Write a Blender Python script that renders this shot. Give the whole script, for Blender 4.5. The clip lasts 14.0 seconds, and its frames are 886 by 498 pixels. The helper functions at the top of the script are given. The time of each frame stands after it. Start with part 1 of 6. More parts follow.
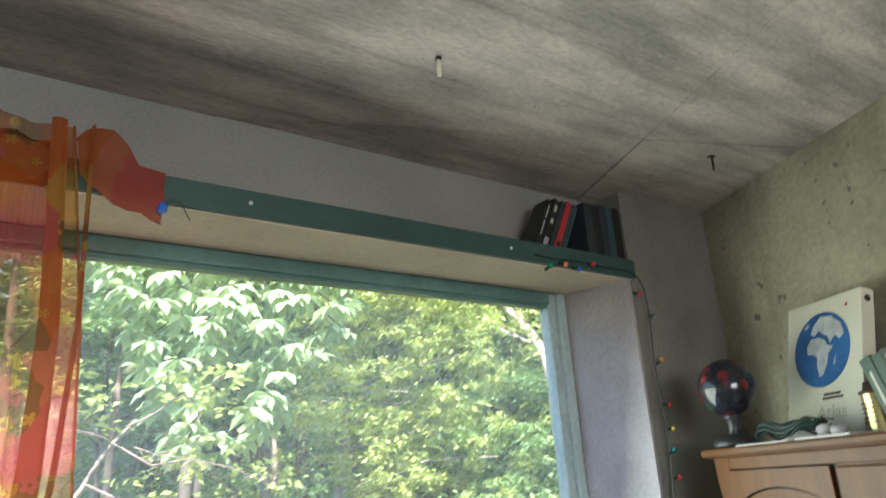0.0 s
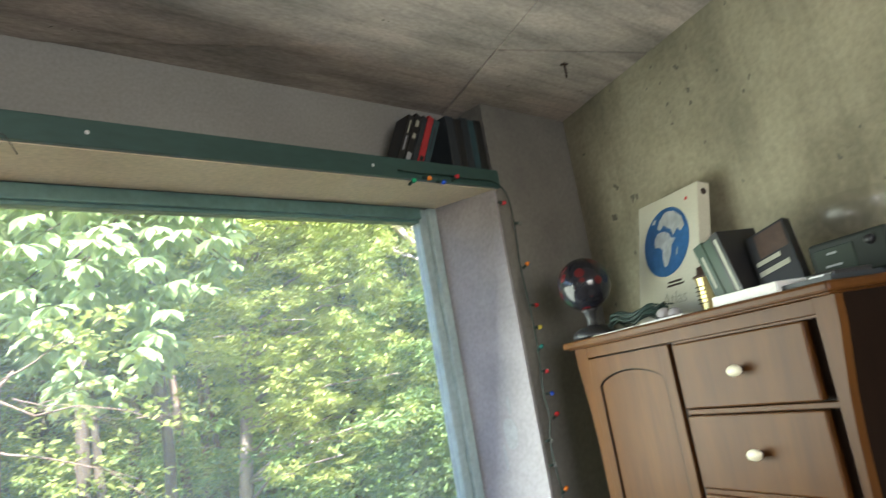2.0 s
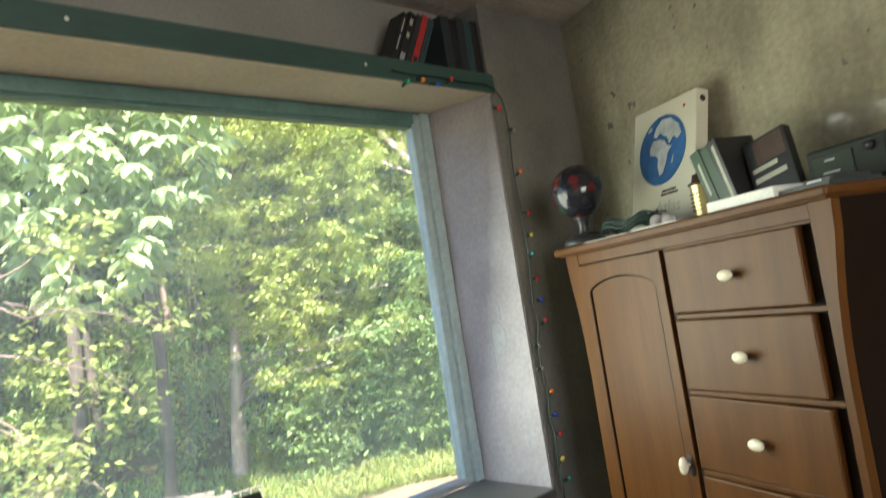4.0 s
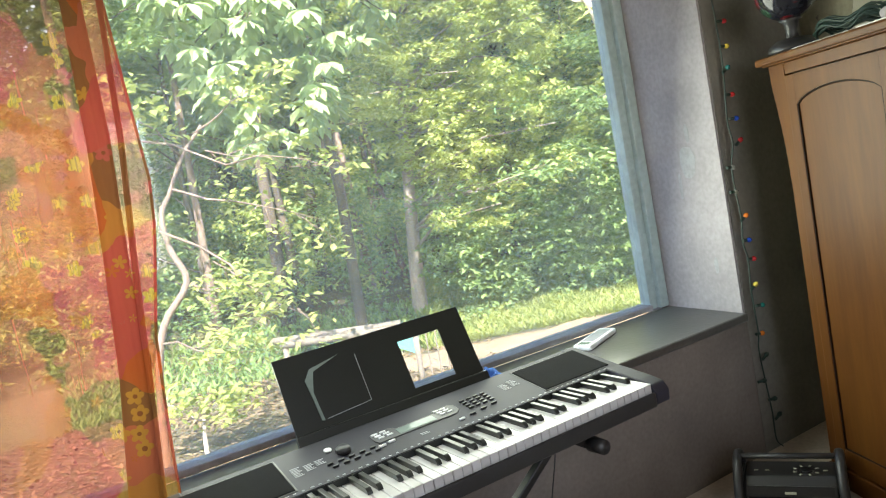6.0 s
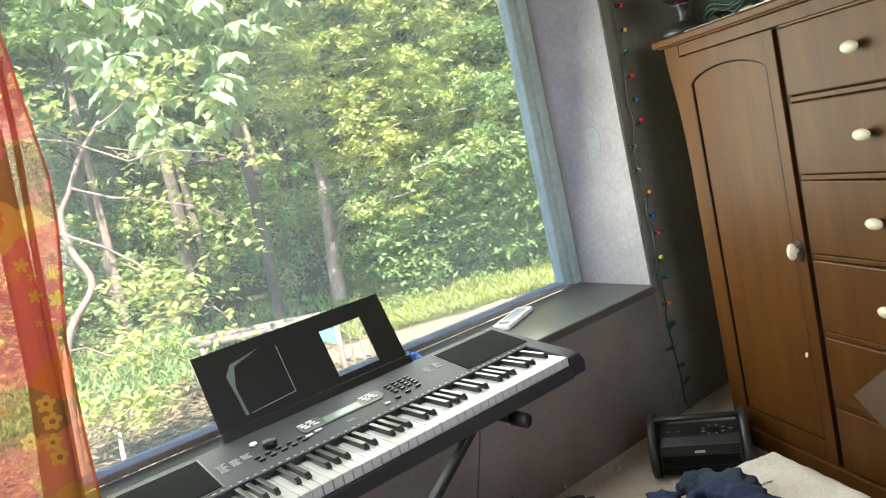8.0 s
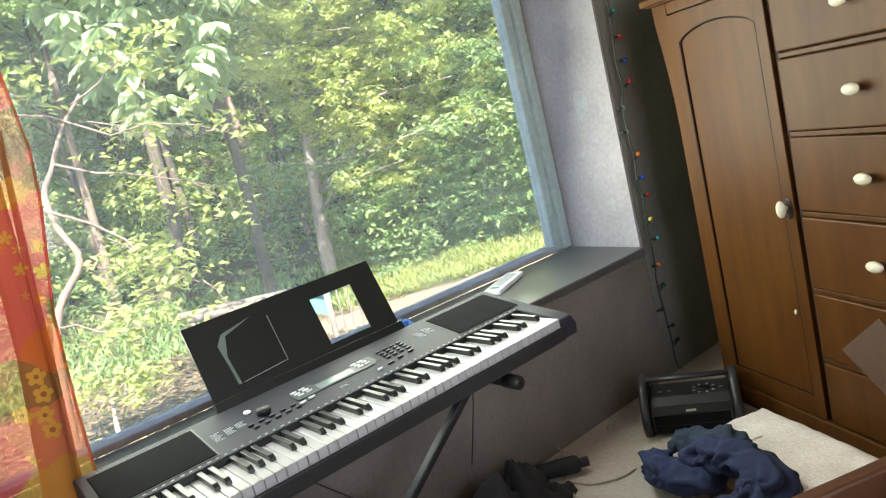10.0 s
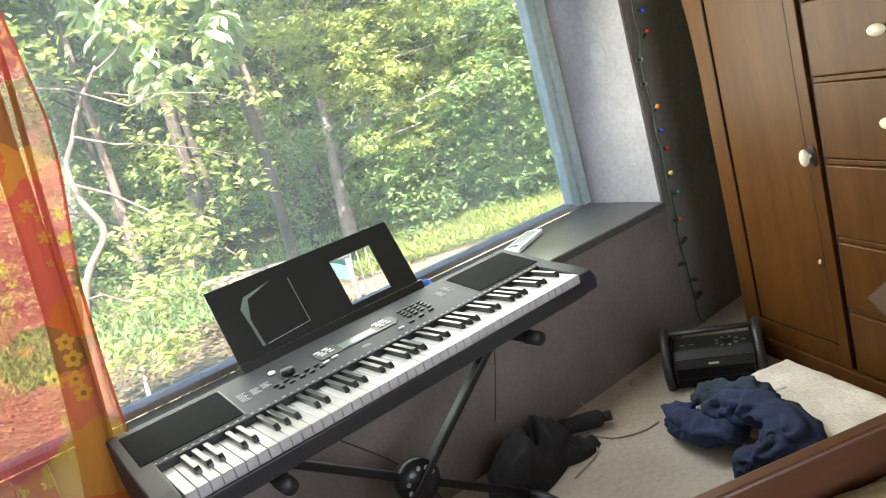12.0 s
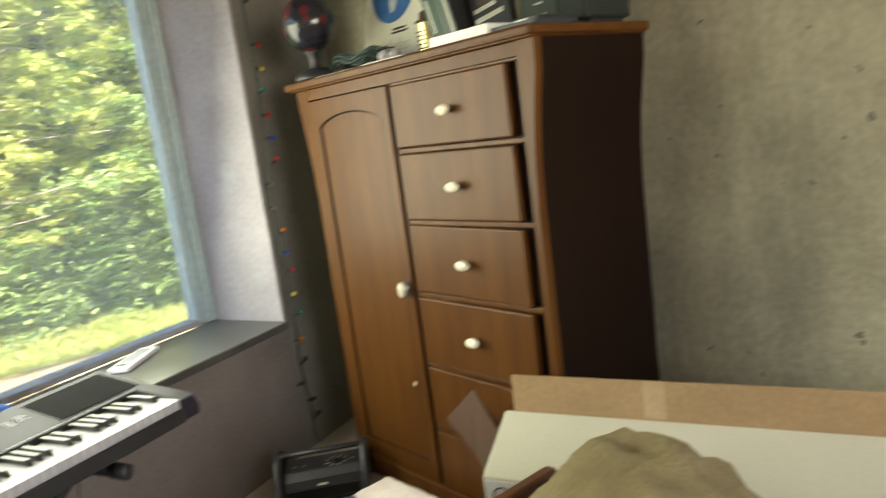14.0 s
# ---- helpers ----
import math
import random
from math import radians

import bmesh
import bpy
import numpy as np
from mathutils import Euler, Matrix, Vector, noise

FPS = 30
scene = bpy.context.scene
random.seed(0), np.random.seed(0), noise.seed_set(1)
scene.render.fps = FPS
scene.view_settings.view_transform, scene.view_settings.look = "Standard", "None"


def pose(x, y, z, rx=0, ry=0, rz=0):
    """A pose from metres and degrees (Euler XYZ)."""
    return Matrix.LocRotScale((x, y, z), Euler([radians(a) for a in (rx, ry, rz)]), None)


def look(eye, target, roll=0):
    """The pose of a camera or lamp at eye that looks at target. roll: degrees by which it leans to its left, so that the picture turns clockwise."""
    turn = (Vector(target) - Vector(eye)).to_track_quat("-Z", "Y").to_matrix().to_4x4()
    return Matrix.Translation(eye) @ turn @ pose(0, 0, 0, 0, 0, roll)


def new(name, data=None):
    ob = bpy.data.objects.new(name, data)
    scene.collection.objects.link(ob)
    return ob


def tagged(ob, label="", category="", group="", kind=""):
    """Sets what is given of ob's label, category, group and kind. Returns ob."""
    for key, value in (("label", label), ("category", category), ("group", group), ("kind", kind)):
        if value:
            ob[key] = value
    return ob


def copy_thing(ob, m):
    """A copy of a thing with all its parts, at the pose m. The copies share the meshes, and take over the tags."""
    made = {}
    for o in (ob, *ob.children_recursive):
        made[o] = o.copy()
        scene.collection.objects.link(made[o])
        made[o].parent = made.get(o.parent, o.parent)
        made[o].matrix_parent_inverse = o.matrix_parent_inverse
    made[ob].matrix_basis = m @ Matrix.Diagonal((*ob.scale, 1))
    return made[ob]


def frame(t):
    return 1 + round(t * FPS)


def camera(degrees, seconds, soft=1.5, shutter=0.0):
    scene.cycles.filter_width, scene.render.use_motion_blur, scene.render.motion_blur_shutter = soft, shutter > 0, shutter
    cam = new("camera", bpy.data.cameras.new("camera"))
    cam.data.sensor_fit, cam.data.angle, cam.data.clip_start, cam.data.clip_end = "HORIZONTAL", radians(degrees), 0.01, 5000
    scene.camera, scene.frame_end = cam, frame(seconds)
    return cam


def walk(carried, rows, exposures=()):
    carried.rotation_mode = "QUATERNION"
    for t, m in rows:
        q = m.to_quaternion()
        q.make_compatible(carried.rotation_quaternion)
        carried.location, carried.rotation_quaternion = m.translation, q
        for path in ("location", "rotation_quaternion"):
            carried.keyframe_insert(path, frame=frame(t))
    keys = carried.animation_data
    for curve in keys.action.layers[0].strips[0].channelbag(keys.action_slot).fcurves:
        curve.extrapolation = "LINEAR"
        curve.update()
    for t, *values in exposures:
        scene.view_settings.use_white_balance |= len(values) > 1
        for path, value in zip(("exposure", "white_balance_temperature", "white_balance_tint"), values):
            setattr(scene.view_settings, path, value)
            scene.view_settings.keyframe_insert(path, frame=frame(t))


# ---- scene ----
cam = camera(63.0, 14.0, 1.1, 0.5)
PATH = [
    (0, (-2.142, -1.706, 1.325), (-1.002, -0.183, 1.943), -4.0),
    (0.5, (-2.14, -1.703, 1.315), (-1.024, -0.115, 1.795), -6.8),
    (1, (-2.125, -1.716, 1.289), (-0.972, -0.124, 1.656), -9.2),
    (1.5, (-2.091, -1.773, 1.273), (-0.836, -0.256, 1.621), -10.2),
    (2, (-2.073, -1.792, 1.282), (-0.703, -0.386, 1.665), -9.8),
    (2.2, (-2.063, -1.8, 1.28), (-0.666, -0.426, 1.682), -9.6),
    (4.3, (-2.075, -1.739, 1.235), (-0.714, -0.273, 1.245), -8.0),
    (4.5, (-2.097, -1.719, 1.223), (-0.82, -0.185, 1.097), -8.2),
    (5, (-2.118, -1.701, 1.206), (-1.059, -0.016, 1.002), -8.8),
    (5.5, (-2.116, -1.696, 1.206), (-1.127, 0.032, 1.018), -9.8),
    (6, (-2.114, -1.698, 1.198), (-1.136, 0.036, 1.005), -10.8),
    (6.5, (-2.121, -1.706, 1.195), (-1.111, 0.008, 0.99), -11.7),
    (7, (-2.128, -1.712, 1.193), (-1.035, -0.053, 0.964), -12.2),
    (7.5, (-2.127, -1.714, 1.195), (-0.987, -0.09, 0.945), -12.3),
    (10, (-2.125, -1.706, 1.179), (-0.97, -0.113, 0.823), -14.0),
    (10.5, (-2.123, -1.704, 1.171), (-1.008, -0.09, 0.784), -15.0),
    (11, (-2.124, -1.705, 1.167), (-1.035, -0.078, 0.758), -15.9),
    (11.5, (-2.124, -1.704, 1.168), (-1.056, -0.069, 0.741), -16.2),
    (12, (-2.123, -1.708, 1.165), (-1.044, -0.082, 0.728), -16.0),
    (12.5, (-2.126, -1.699, 1.163), (-0.975, -0.123, 0.725), -15.1),
    (13, (-2.108, -1.713, 1.159), (-0.794, -0.267, 0.734), -13.2),
    (13.5, (-2.062, -1.769, 1.167), (-0.541, -0.533, 0.768), -10.6),
    (14, (-2.049, -1.804, 1.178), (-0.308, -0.878, 0.84), -7.6),
]
walk(cam, [(t, look(eye, target, roll)) for t, eye, target, roll in PATH],
     [(0, 2.76, 5850, 11), (2, 2.81, 6100, 12), (4.5, 2.60, 6500, 11), (7.5, 2.64, 6450, 13), (12, 2.78, 6450, 14), (13.5, 2.97, 6800, 13), (14, 2.90, 7150, 13)])

# ---- light ----
world = bpy.data.worlds.new("world")
scene.world = world
world.use_nodes = True
SUN_EL, SUN_AZ = radians(43), radians(205)      # azimuth clockwise from +y
wn, wl = world.node_tree.nodes, world.node_tree.links
sky = wn.new("ShaderNodeTexSky")
sky.sky_type, sky.sun_disc, sky.sun_elevation, sky.sun_rotation = "NISHITA", False, SUN_EL, SUN_AZ
wl.new(sky.outputs[0], wn["Background"].inputs[0])
wn["Background"].inputs[1].default_value = 0.15
sun = new("sun", bpy.data.lights.new("sun", "SUN"))
sun.data.energy, sun.data.angle, sun.data.color = 4.3, radians(0.6), (1.0, 0.96, 0.89)
sun.matrix_world = look((math.sin(SUN_AZ) * 10, math.cos(SUN_AZ) * 10, 10 * math.tan(SUN_EL)), (0, 0, 0))
skylight = new("window_skylight", bpy.data.lights.new("window_skylight", "AREA"))
skylight.data.shape, skylight.data.size, skylight.data.size_y = "RECTANGLE", 1.9, 0.9
skylight.data.energy, skylight.data.color = 7.0, (0.92, 1.0, 0.82)
skylight.matrix_world = look((-1.22, 0.20, 1.14), (-1.20, -0.9, 0.86))
# fill lamp added behind the camera to brighten the room; its source is unseen
backlight = new("rear_fill_lamp", bpy.data.lights.new("rear_fill_lamp", "AREA"))
backlight.data.shape, backlight.data.size, backlight.data.size_y = "RECTANGLE", 1.7, 1.2
backlight.data.energy, backlight.data.color = 5.8, (0.93, 0.97, 1.0)
backlight.matrix_world = look((-2.0, -3.62, 1.5), (-1.6, 0.0, 1.2))


# ---- materials ----
def material(name, color, rough=0.6, metal=0.0, vary=0.25, scale=6.0, fine=60.0, bump=0.15, dist=0.004, second=None, amount=0.4,
             coord="Object", stretch=(1, 1, 1), spec=0.5, coat=0.0, island=0.0, objrand=0.0):
    """A surface with variation at two scales: large stains and fine grain, both also in the relief."""
    m = bpy.data.materials.new(name)
    m.use_nodes = True
    n, l = m.node_tree.nodes, m.node_tree.links
    b = n["Principled BSDF"]
    tc, mp = n.new("ShaderNodeTexCoord"), n.new("ShaderNodeMapping")
    mp.inputs["Scale"].default_value = stretch
    l.new(tc.outputs[coord], mp.inputs[0])
    big, small = n.new("ShaderNodeTexNoise"), n.new("ShaderNodeTexNoise")
    big.inputs["Scale"].default_value, big.inputs["Detail"].default_value = scale, 6
    small.inputs["Scale"].default_value, small.inputs["Detail"].default_value = fine, 4
    for t in (big, small):
        l.new(mp.outputs[0], t.inputs[0])
    ramp = n.new("ShaderNodeValToRGB")
    ramp.color_ramp.elements[0].position, ramp.color_ramp.elements[1].position = 0.32, 0.68
    c2 = second or tuple(c * (1 - vary) for c in color)
    ramp.color_ramp.elements[0].color, ramp.color_ramp.elements[1].color = (*c2, 1), (*color, 1)
    l.new(big.outputs[0], ramp.inputs[0])
    mix = n.new("ShaderNodeMix")
    mix.data_type, mix.blend_type = "RGBA", "MULTIPLY"
    mix.inputs["Factor"].default_value = amount
    l.new(ramp.outputs[0], mix.inputs["A"])
    l.new(small.outputs[0], mix.inputs["B"])
    hsv = n.new("ShaderNodeHueSaturation")
    hsv.inputs["Value"].default_value = 1 + amount * 0.55
    l.new(mix.outputs["Result"], hsv.inputs["Color"])
    if island or objrand:
        src = n.new("ShaderNodeNewGeometry").outputs["Random Per Island"] if island else n.new("ShaderNodeObjectInfo").outputs["Random"]
        k = island or objrand
        mr = n.new("ShaderNodeMapRange")
        mr.inputs["To Min"].default_value, mr.inputs["To Max"].default_value = (1 - k) * (1 + amount * 0.55), (1 + k) * (1 + amount * 0.55)
        l.new(src, mr.inputs[0])
        l.new(mr.outputs[0], hsv.inputs["Value"])
    l.new(hsv.outputs[0], b.inputs["Base Color"])
    b.inputs["Roughness"].default_value, b.inputs["Metallic"].default_value = rough, metal
    b.inputs["Specular IOR Level"].default_value, b.inputs["Coat Weight"].default_value = spec, coat
    if bump:
        bp = n.new("ShaderNodeBump")
        bp.inputs["Strength"].default_value, bp.inputs["Distance"].default_value = bump, dist
        add = n.new("ShaderNodeMath")
        l.new(big.outputs[0], add.inputs[0])
        l.new(small.outputs[0], add.inputs[1])
        l.new(add.outputs[0], bp.inputs["Height"])
        l.new(bp.outputs[0], b.inputs["Normal"])
    return m


def pitted(m, scale, color, size=0.12):
    """Adds scattered dark pits (air holes in cast concrete) to a material."""
    n, l = m.node_tree.nodes, m.node_tree.links
    b = n["Principled BSDF"]
    tc, nz, v = n.new("ShaderNodeTexCoord"), n.new("ShaderNodeTexNoise"), n.new("ShaderNodeTexVoronoi")
    nz.inputs["Scale"].default_value = 2.2
    v.inputs["Scale"].default_value = scale
    warp = n.new("ShaderNodeMix")
    warp.data_type, warp.blend_type = "RGBA", "ADD"
    warp.inputs["Factor"].default_value = 0.05
    nz2 = n.new("ShaderNodeTexNoise")
    nz2.inputs["Scale"].default_value = 30
    l.new(tc.outputs["Object"], nz.inputs[0])
    l.new(tc.outputs["Object"], nz2.inputs[0])
    l.new(tc.outputs["Object"], warp.inputs["A"])
    l.new(nz2.outputs["Color"], warp.inputs["B"])
    l.new(warp.outputs["Result"], v.inputs["Vector"])
    lim = n.new("ShaderNodeMapRange")
    lim.inputs["From Min"].default_value, lim.inputs["From Max"].default_value = 0.42, 0.75
    lim.inputs["To Min"].default_value, lim.inputs["To Max"].default_value = 0.0, size * 2
    l.new(nz.outputs[0], lim.inputs[0])
    less = n.new("ShaderNodeMath")
    less.operation = "LESS_THAN"
    l.new(v.outputs["Distance"], less.inputs[0])
    l.new(lim.outputs[0], less.inputs[1])
    mix = n.new("ShaderNodeMix")
    mix.data_type = "RGBA"
    old = b.inputs["Base Color"].links[0].from_socket
    l.new(less.outputs[0], mix.inputs["Factor"])
    l.new(old, mix.inputs["A"])
    mix.inputs["B"].default_value = (*color, 1)
    l.new(mix.outputs["Result"], b.inputs["Base Color"])
    return m


def streaked(m, scale, stretch, dark):
    """Adds long thin darker streaks left by form boards."""
    n, l = m.node_tree.nodes, m.node_tree.links
    b = n["Principled BSDF"]
    tc, mp, nz, ramp, mix = n.new("ShaderNodeTexCoord"), n.new("ShaderNodeMapping"), n.new("ShaderNodeTexNoise"), n.new("ShaderNodeValToRGB"), n.new("ShaderNodeMix")
    mp.inputs["Scale"].default_value, mp.inputs["Rotation"].default_value = stretch, (0, 0, radians(4))
    nz.inputs["Scale"].default_value, nz.inputs["Detail"].default_value, nz.inputs["Roughness"].default_value = scale, 8, 0.65
    l.new(tc.outputs["Object"], mp.inputs[0])
    l.new(mp.outputs[0], nz.inputs[0])
    ramp.color_ramp.elements[0].position, ramp.color_ramp.elements[1].position = 0.34, 0.52
    ramp.color_ramp.elements[0].color, ramp.color_ramp.elements[1].color = (dark, dark, dark, 1), (1, 1, 1, 1)
    l.new(nz.outputs[0], ramp.inputs[0])
    mix.data_type, mix.blend_type = "RGBA", "MULTIPLY"
    mix.inputs["Factor"].default_value = 1.0
    l.new(b.inputs["Base Color"].links[0].from_socket, mix.inputs["A"])
    l.new(ramp.outputs[0], mix.inputs["B"])
    l.new(mix.outputs["Result"], b.inputs["Base Color"])
    return m


M = {}
M["concrete"] = pitted(material("concrete", (0.385, 0.352, 0.245), 0.85, scale=2.6, fine=45, bump=0.6, dist=0.008, second=(0.215, 0.195, 0.132), amount=0.5), 14, (0.13, 0.12, 0.09), 0.14)
M["ceiling"] = pitted(material("ceiling_concrete", (0.56, 0.475, 0.41), 0.85, scale=2.4, fine=40, bump=0.5, dist=0.005, second=(0.25, 0.225, 0.20), amount=0.6, stretch=(1, 2.6, 1)), 12, (0.16, 0.14, 0.12), 0.07)
streaked(M["ceiling"], 1.6, (0.8, 14, 1), 0.72)
streaked(M["concrete"], 1.3, (3.0, 3.0, 0.45), 0.72)
# backlit wall under the sill: its dimness sits in this colour
M["dark_wall"] = material("shaded_low_wall", (0.185, 0.158, 0.138), 0.75, scale=3, fine=70, bump=0.3, second=(0.125, 0.106, 0.093))
# strip beside the window: its lack of light darkens the concrete's colour
M["corner_wall"] = material("shaded_corner_concrete", (0.20, 0.19, 0.165), 0.85, scale=2.5, fine=50, bump=0.4, second=(0.125, 0.117, 0.105))
M["reveal"] = material("reveal_plaster", (0.37, 0.34, 0.345), 0.8, scale=4, fine=60, bump=0.35, second=(0.285, 0.262, 0.267))
M["filler"] = material("pale_filler", (0.36, 0.36, 0.37), 0.8, scale=14, fine=90, bump=0.4, second=(0.29, 0.285, 0.28))
M["header"] = material("header_paint", (0.30, 0.29, 0.265), 0.75, scale=2.5, fine=90, bump=0.12, second=(0.245, 0.235, 0.215))
M["beam"] = material("green_board_paint", (0.036, 0.082, 0.073), 0.45, scale=5, fine=50, bump=0.12, second=(0.025, 0.06, 0.054), stretch=(0.3, 1, 1))
M["soffit"] = material("cream_soffit", (0.70, 0.58, 0.43), 0.6, scale=3, fine=60, bump=0.1, second=(0.60, 0.49, 0.35))
M["frame"] = material("blue_frame_paint", (0.40, 0.50, 0.50), 0.4, scale=5, fine=40, bump=0.08, second=(0.34, 0.43, 0.43))
M["frame_green"] = material("green_frame_paint", (0.14, 0.26, 0.24), 0.4, scale=5, fine=40, bump=0.08)
M["sill"] = material("sill_paint", (0.085, 0.083, 0.08), 0.3, scale=5, fine=60, bump=0.15, second=(0.06, 0.058, 0.055))
M["sill_edge"] = material("worn_sill_edge", (0.05, 0.048, 0.046), 0.5, scale=12, fine=60, bump=0.3)
M["floor"] = material("floor_concrete", (0.57, 0.50, 0.44), 0.8, scale=3, fine=60, bump=0.3, second=(0.42, 0.36, 0.31))
M["plain"] = material("plain_wall_paint", (0.72, 0.70, 0.65), 0.8, scale=2, fine=60)
M["wood"] = material("cherry_wood", (0.098, 0.037, 0.0065), 0.42, scale=5, fine=26, bump=0.06, second=(0.070, 0.024, 0.0045), stretch=(3.0, 3.0, 0.35), amount=0.35, coat=0.0, spec=0.20)
# wood of the side panels and bead; the sides' shade deepens this colour
M["wood_dark"] = material("darkened_wood", (0.011, 0.0045, 0.0018), 0.6, spec=0.12, scale=5, fine=30, bump=0.08, stretch=(3, 3, 0.4))
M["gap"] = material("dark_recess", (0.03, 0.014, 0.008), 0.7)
M["bone"] = material("bone_knob", (0.74, 0.68, 0.50), 0.3, vary=0.12, scale=30, fine=120, bump=0.02)
M["black"] = material("black_plastic", (0.022, 0.022, 0.024), 0.42, scale=8, fine=300, bump=0.05, dist=0.001)
M["panel"] = material("grey_black_panel", (0.019, 0.018, 0.029), 0.6, spec=0.35, scale=8, fine=400, bump=0.05, dist=0.001)
M["rest"] = material("black_rest", (0.010, 0.012, 0.011), 0.35, scale=6, fine=300, bump=0.02, dist=0.001)
M["keywhite"] = material("white_key", (0.44, 0.43, 0.43), 0.25, vary=0.04, scale=10, fine=100, bump=0.0, amount=0.08)
M["keyblack"] = material("black_key", (0.016, 0.017, 0.017), 0.32, scale=10, fine=200, bump=0.02, dist=0.001)
M["grille"] = material("speaker_cloth", (0.010, 0.010, 0.011), 0.95, spec=0.1, scale=10, fine=600, bump=0.5, dist=0.001)
M["print"] = material("pale_print", (0.34, 0.35, 0.37), 0.5, bump=0)
M["faint"] = material("faint_print", (0.40, 0.40, 0.31), 0.5, vary=0.1, bump=0)
M["button"] = material("white_button", (0.72, 0.73, 0.74), 0.4, vary=0.05, bump=0)
M["lcd"] = material("lcd", (0.19, 0.235, 0.22), 0.15, vary=0.1, bump=0)
M["steel"] = material("black_steel", (0.03, 0.03, 0.032), 0.35, metal=0.6, scale=10, fine=100, bump=0.05)
M["glass"] = bpy.data.materials.new("window_glass")
M["glass"].use_nodes = True
_g = M["glass"].node_tree
_t, _r, _x = _g.nodes.new("ShaderNodeBsdfTransparent"), _g.nodes.new("ShaderNodeBsdfGlossy"), _g.nodes.new("ShaderNodeMixShader")
_r.inputs["Roughness"].default_value = 0.02
_x.inputs[0].default_value = 0.035
_g.links.new(_t.outputs[0], _x.inputs[1])
_g.links.new(_r.outputs[0], _x.inputs[2])
# thin uneven film on the pane, dust plus added haze, catches the daylight
_d, _dm, _dn, _dr = _g.nodes.new("ShaderNodeBsdfTranslucent"), _g.nodes.new("ShaderNodeMixShader"), _g.nodes.new("ShaderNodeTexNoise"), _g.nodes.new("ShaderNodeMapRange")
_d.inputs[0].default_value = (0.80, 0.84, 0.80, 1)
_dn.inputs["Scale"].default_value, _dn.inputs["Detail"].default_value = 2.2, 6.0
_dr.inputs["From Min"].default_value, _dr.inputs["From Max"].default_value = 0.3, 0.7
_dr.inputs["To Min"].default_value, _dr.inputs["To Max"].default_value = 0.09, 0.16
_tc = _g.nodes.new("ShaderNodeTexCoord")
_g.links.new(_tc.outputs["Object"], _dn.inputs[0])
_g.links.new(_dn.outputs[0], _dr.inputs[0])
_g.links.new(_dr.outputs[0], _dm.inputs[0])
_g.links.new(_x.outputs[0], _dm.inputs[1])
_g.links.new(_d.outputs[0], _dm.inputs[2])
_g.links.new(_dm.outputs[0], _g.nodes["Material Output"].inputs[0])
M["ground"] = material("forest_floor", (0.11, 0.080, 0.044), 0.95, scale=0.6, fine=9, bump=0.6, dist=0.05, second=(0.085, 0.085, 0.035), amount=0.7)
M["dirt"] = material("dirt_track", (0.27, 0.20, 0.125), 0.95, scale=1.5, fine=20, bump=0.5, dist=0.02, second=(0.20, 0.145, 0.088))
M["bark"] = material("bark", (0.115, 0.088, 0.066), 0.95, scale=5, fine=25, bump=0.9, dist=0.02, second=(0.055, 0.044, 0.035), stretch=(1, 1, 0.3), amount=0.6)
M["maple_bark"] = material("maple_bark", (0.36, 0.30, 0.25), 0.9, scale=4, fine=25, bump=0.7, dist=0.015, second=(0.20, 0.16, 0.13), stretch=(1, 1, 0.4), amount=0.5)
M["red_bark"] = material("reddish_bark", (0.25, 0.18, 0.14), 0.9, scale=5, fine=25, bump=0.8, dist=0.015, second=(0.13, 0.09, 0.07), stretch=(1, 1, 0.3), amount=0.5)
M["pale_bark"] = material("pale_bark", (0.58, 0.50, 0.42), 0.85, scale=5, fine=25, bump=0.5, dist=0.01, second=(0.36, 0.30, 0.25), stretch=(1, 1, 0.4))


def leaf_material(name, c1, c2, trans=0.45, rough=0.5):
    m = bpy.data.materials.new(name)
    m.use_nodes = True
    n, l = m.node_tree.nodes, m.node_tree.links
    b = n["Principled BSDF"]
    ramp, geo = n.new("ShaderNodeValToRGB"), n.new("ShaderNodeNewGeometry")
    ramp.color_ramp.elements[0].color, ramp.color_ramp.elements[1].color = (*c1, 1), (*c2, 1)
    nz, tc, add = n.new("ShaderNodeTexNoise"), n.new("ShaderNodeTexCoord"), n.new("ShaderNodeMath")
    nz.inputs["Scale"].default_value = 0.7
    l.new(tc.outputs["Object"], nz.inputs[0])
    add.operation = "MULTIPLY_ADD"
    add.inputs[1].default_value, add.inputs[2].default_value = 0.6, -0.05
    l.new(geo.outputs["Random Per Island"], add.inputs[0])
    sm = n.new("ShaderNodeMath")
    l.new(add.outputs[0], sm.inputs[0])
    half = n.new("ShaderNodeMath")
    half.operation = "MULTIPLY"
    half.inputs[1].default_value = 0.45
    l.new(nz.outputs[0], half.inputs[0])
    l.new(half.outputs[0], sm.inputs[1])
    l.new(sm.outputs[0], ramp.inputs[0])
    l.new(ramp.outputs[0], b.inputs["Base Color"])
    b.inputs["Roughness"].default_value = rough
    tr, mx = n.new("ShaderNodeBsdfTranslucent"), n.new("ShaderNodeMixShader")
    mx.inputs[0].default_value = trans
    l.new(ramp.outputs[0], tr.inputs[0])
    l.new(b.outputs[0], mx.inputs[1])
    l.new(tr.outputs[0], mx.inputs[2])
    l.new(mx.outputs[0], n["Material Output"].inputs[0])
    return m


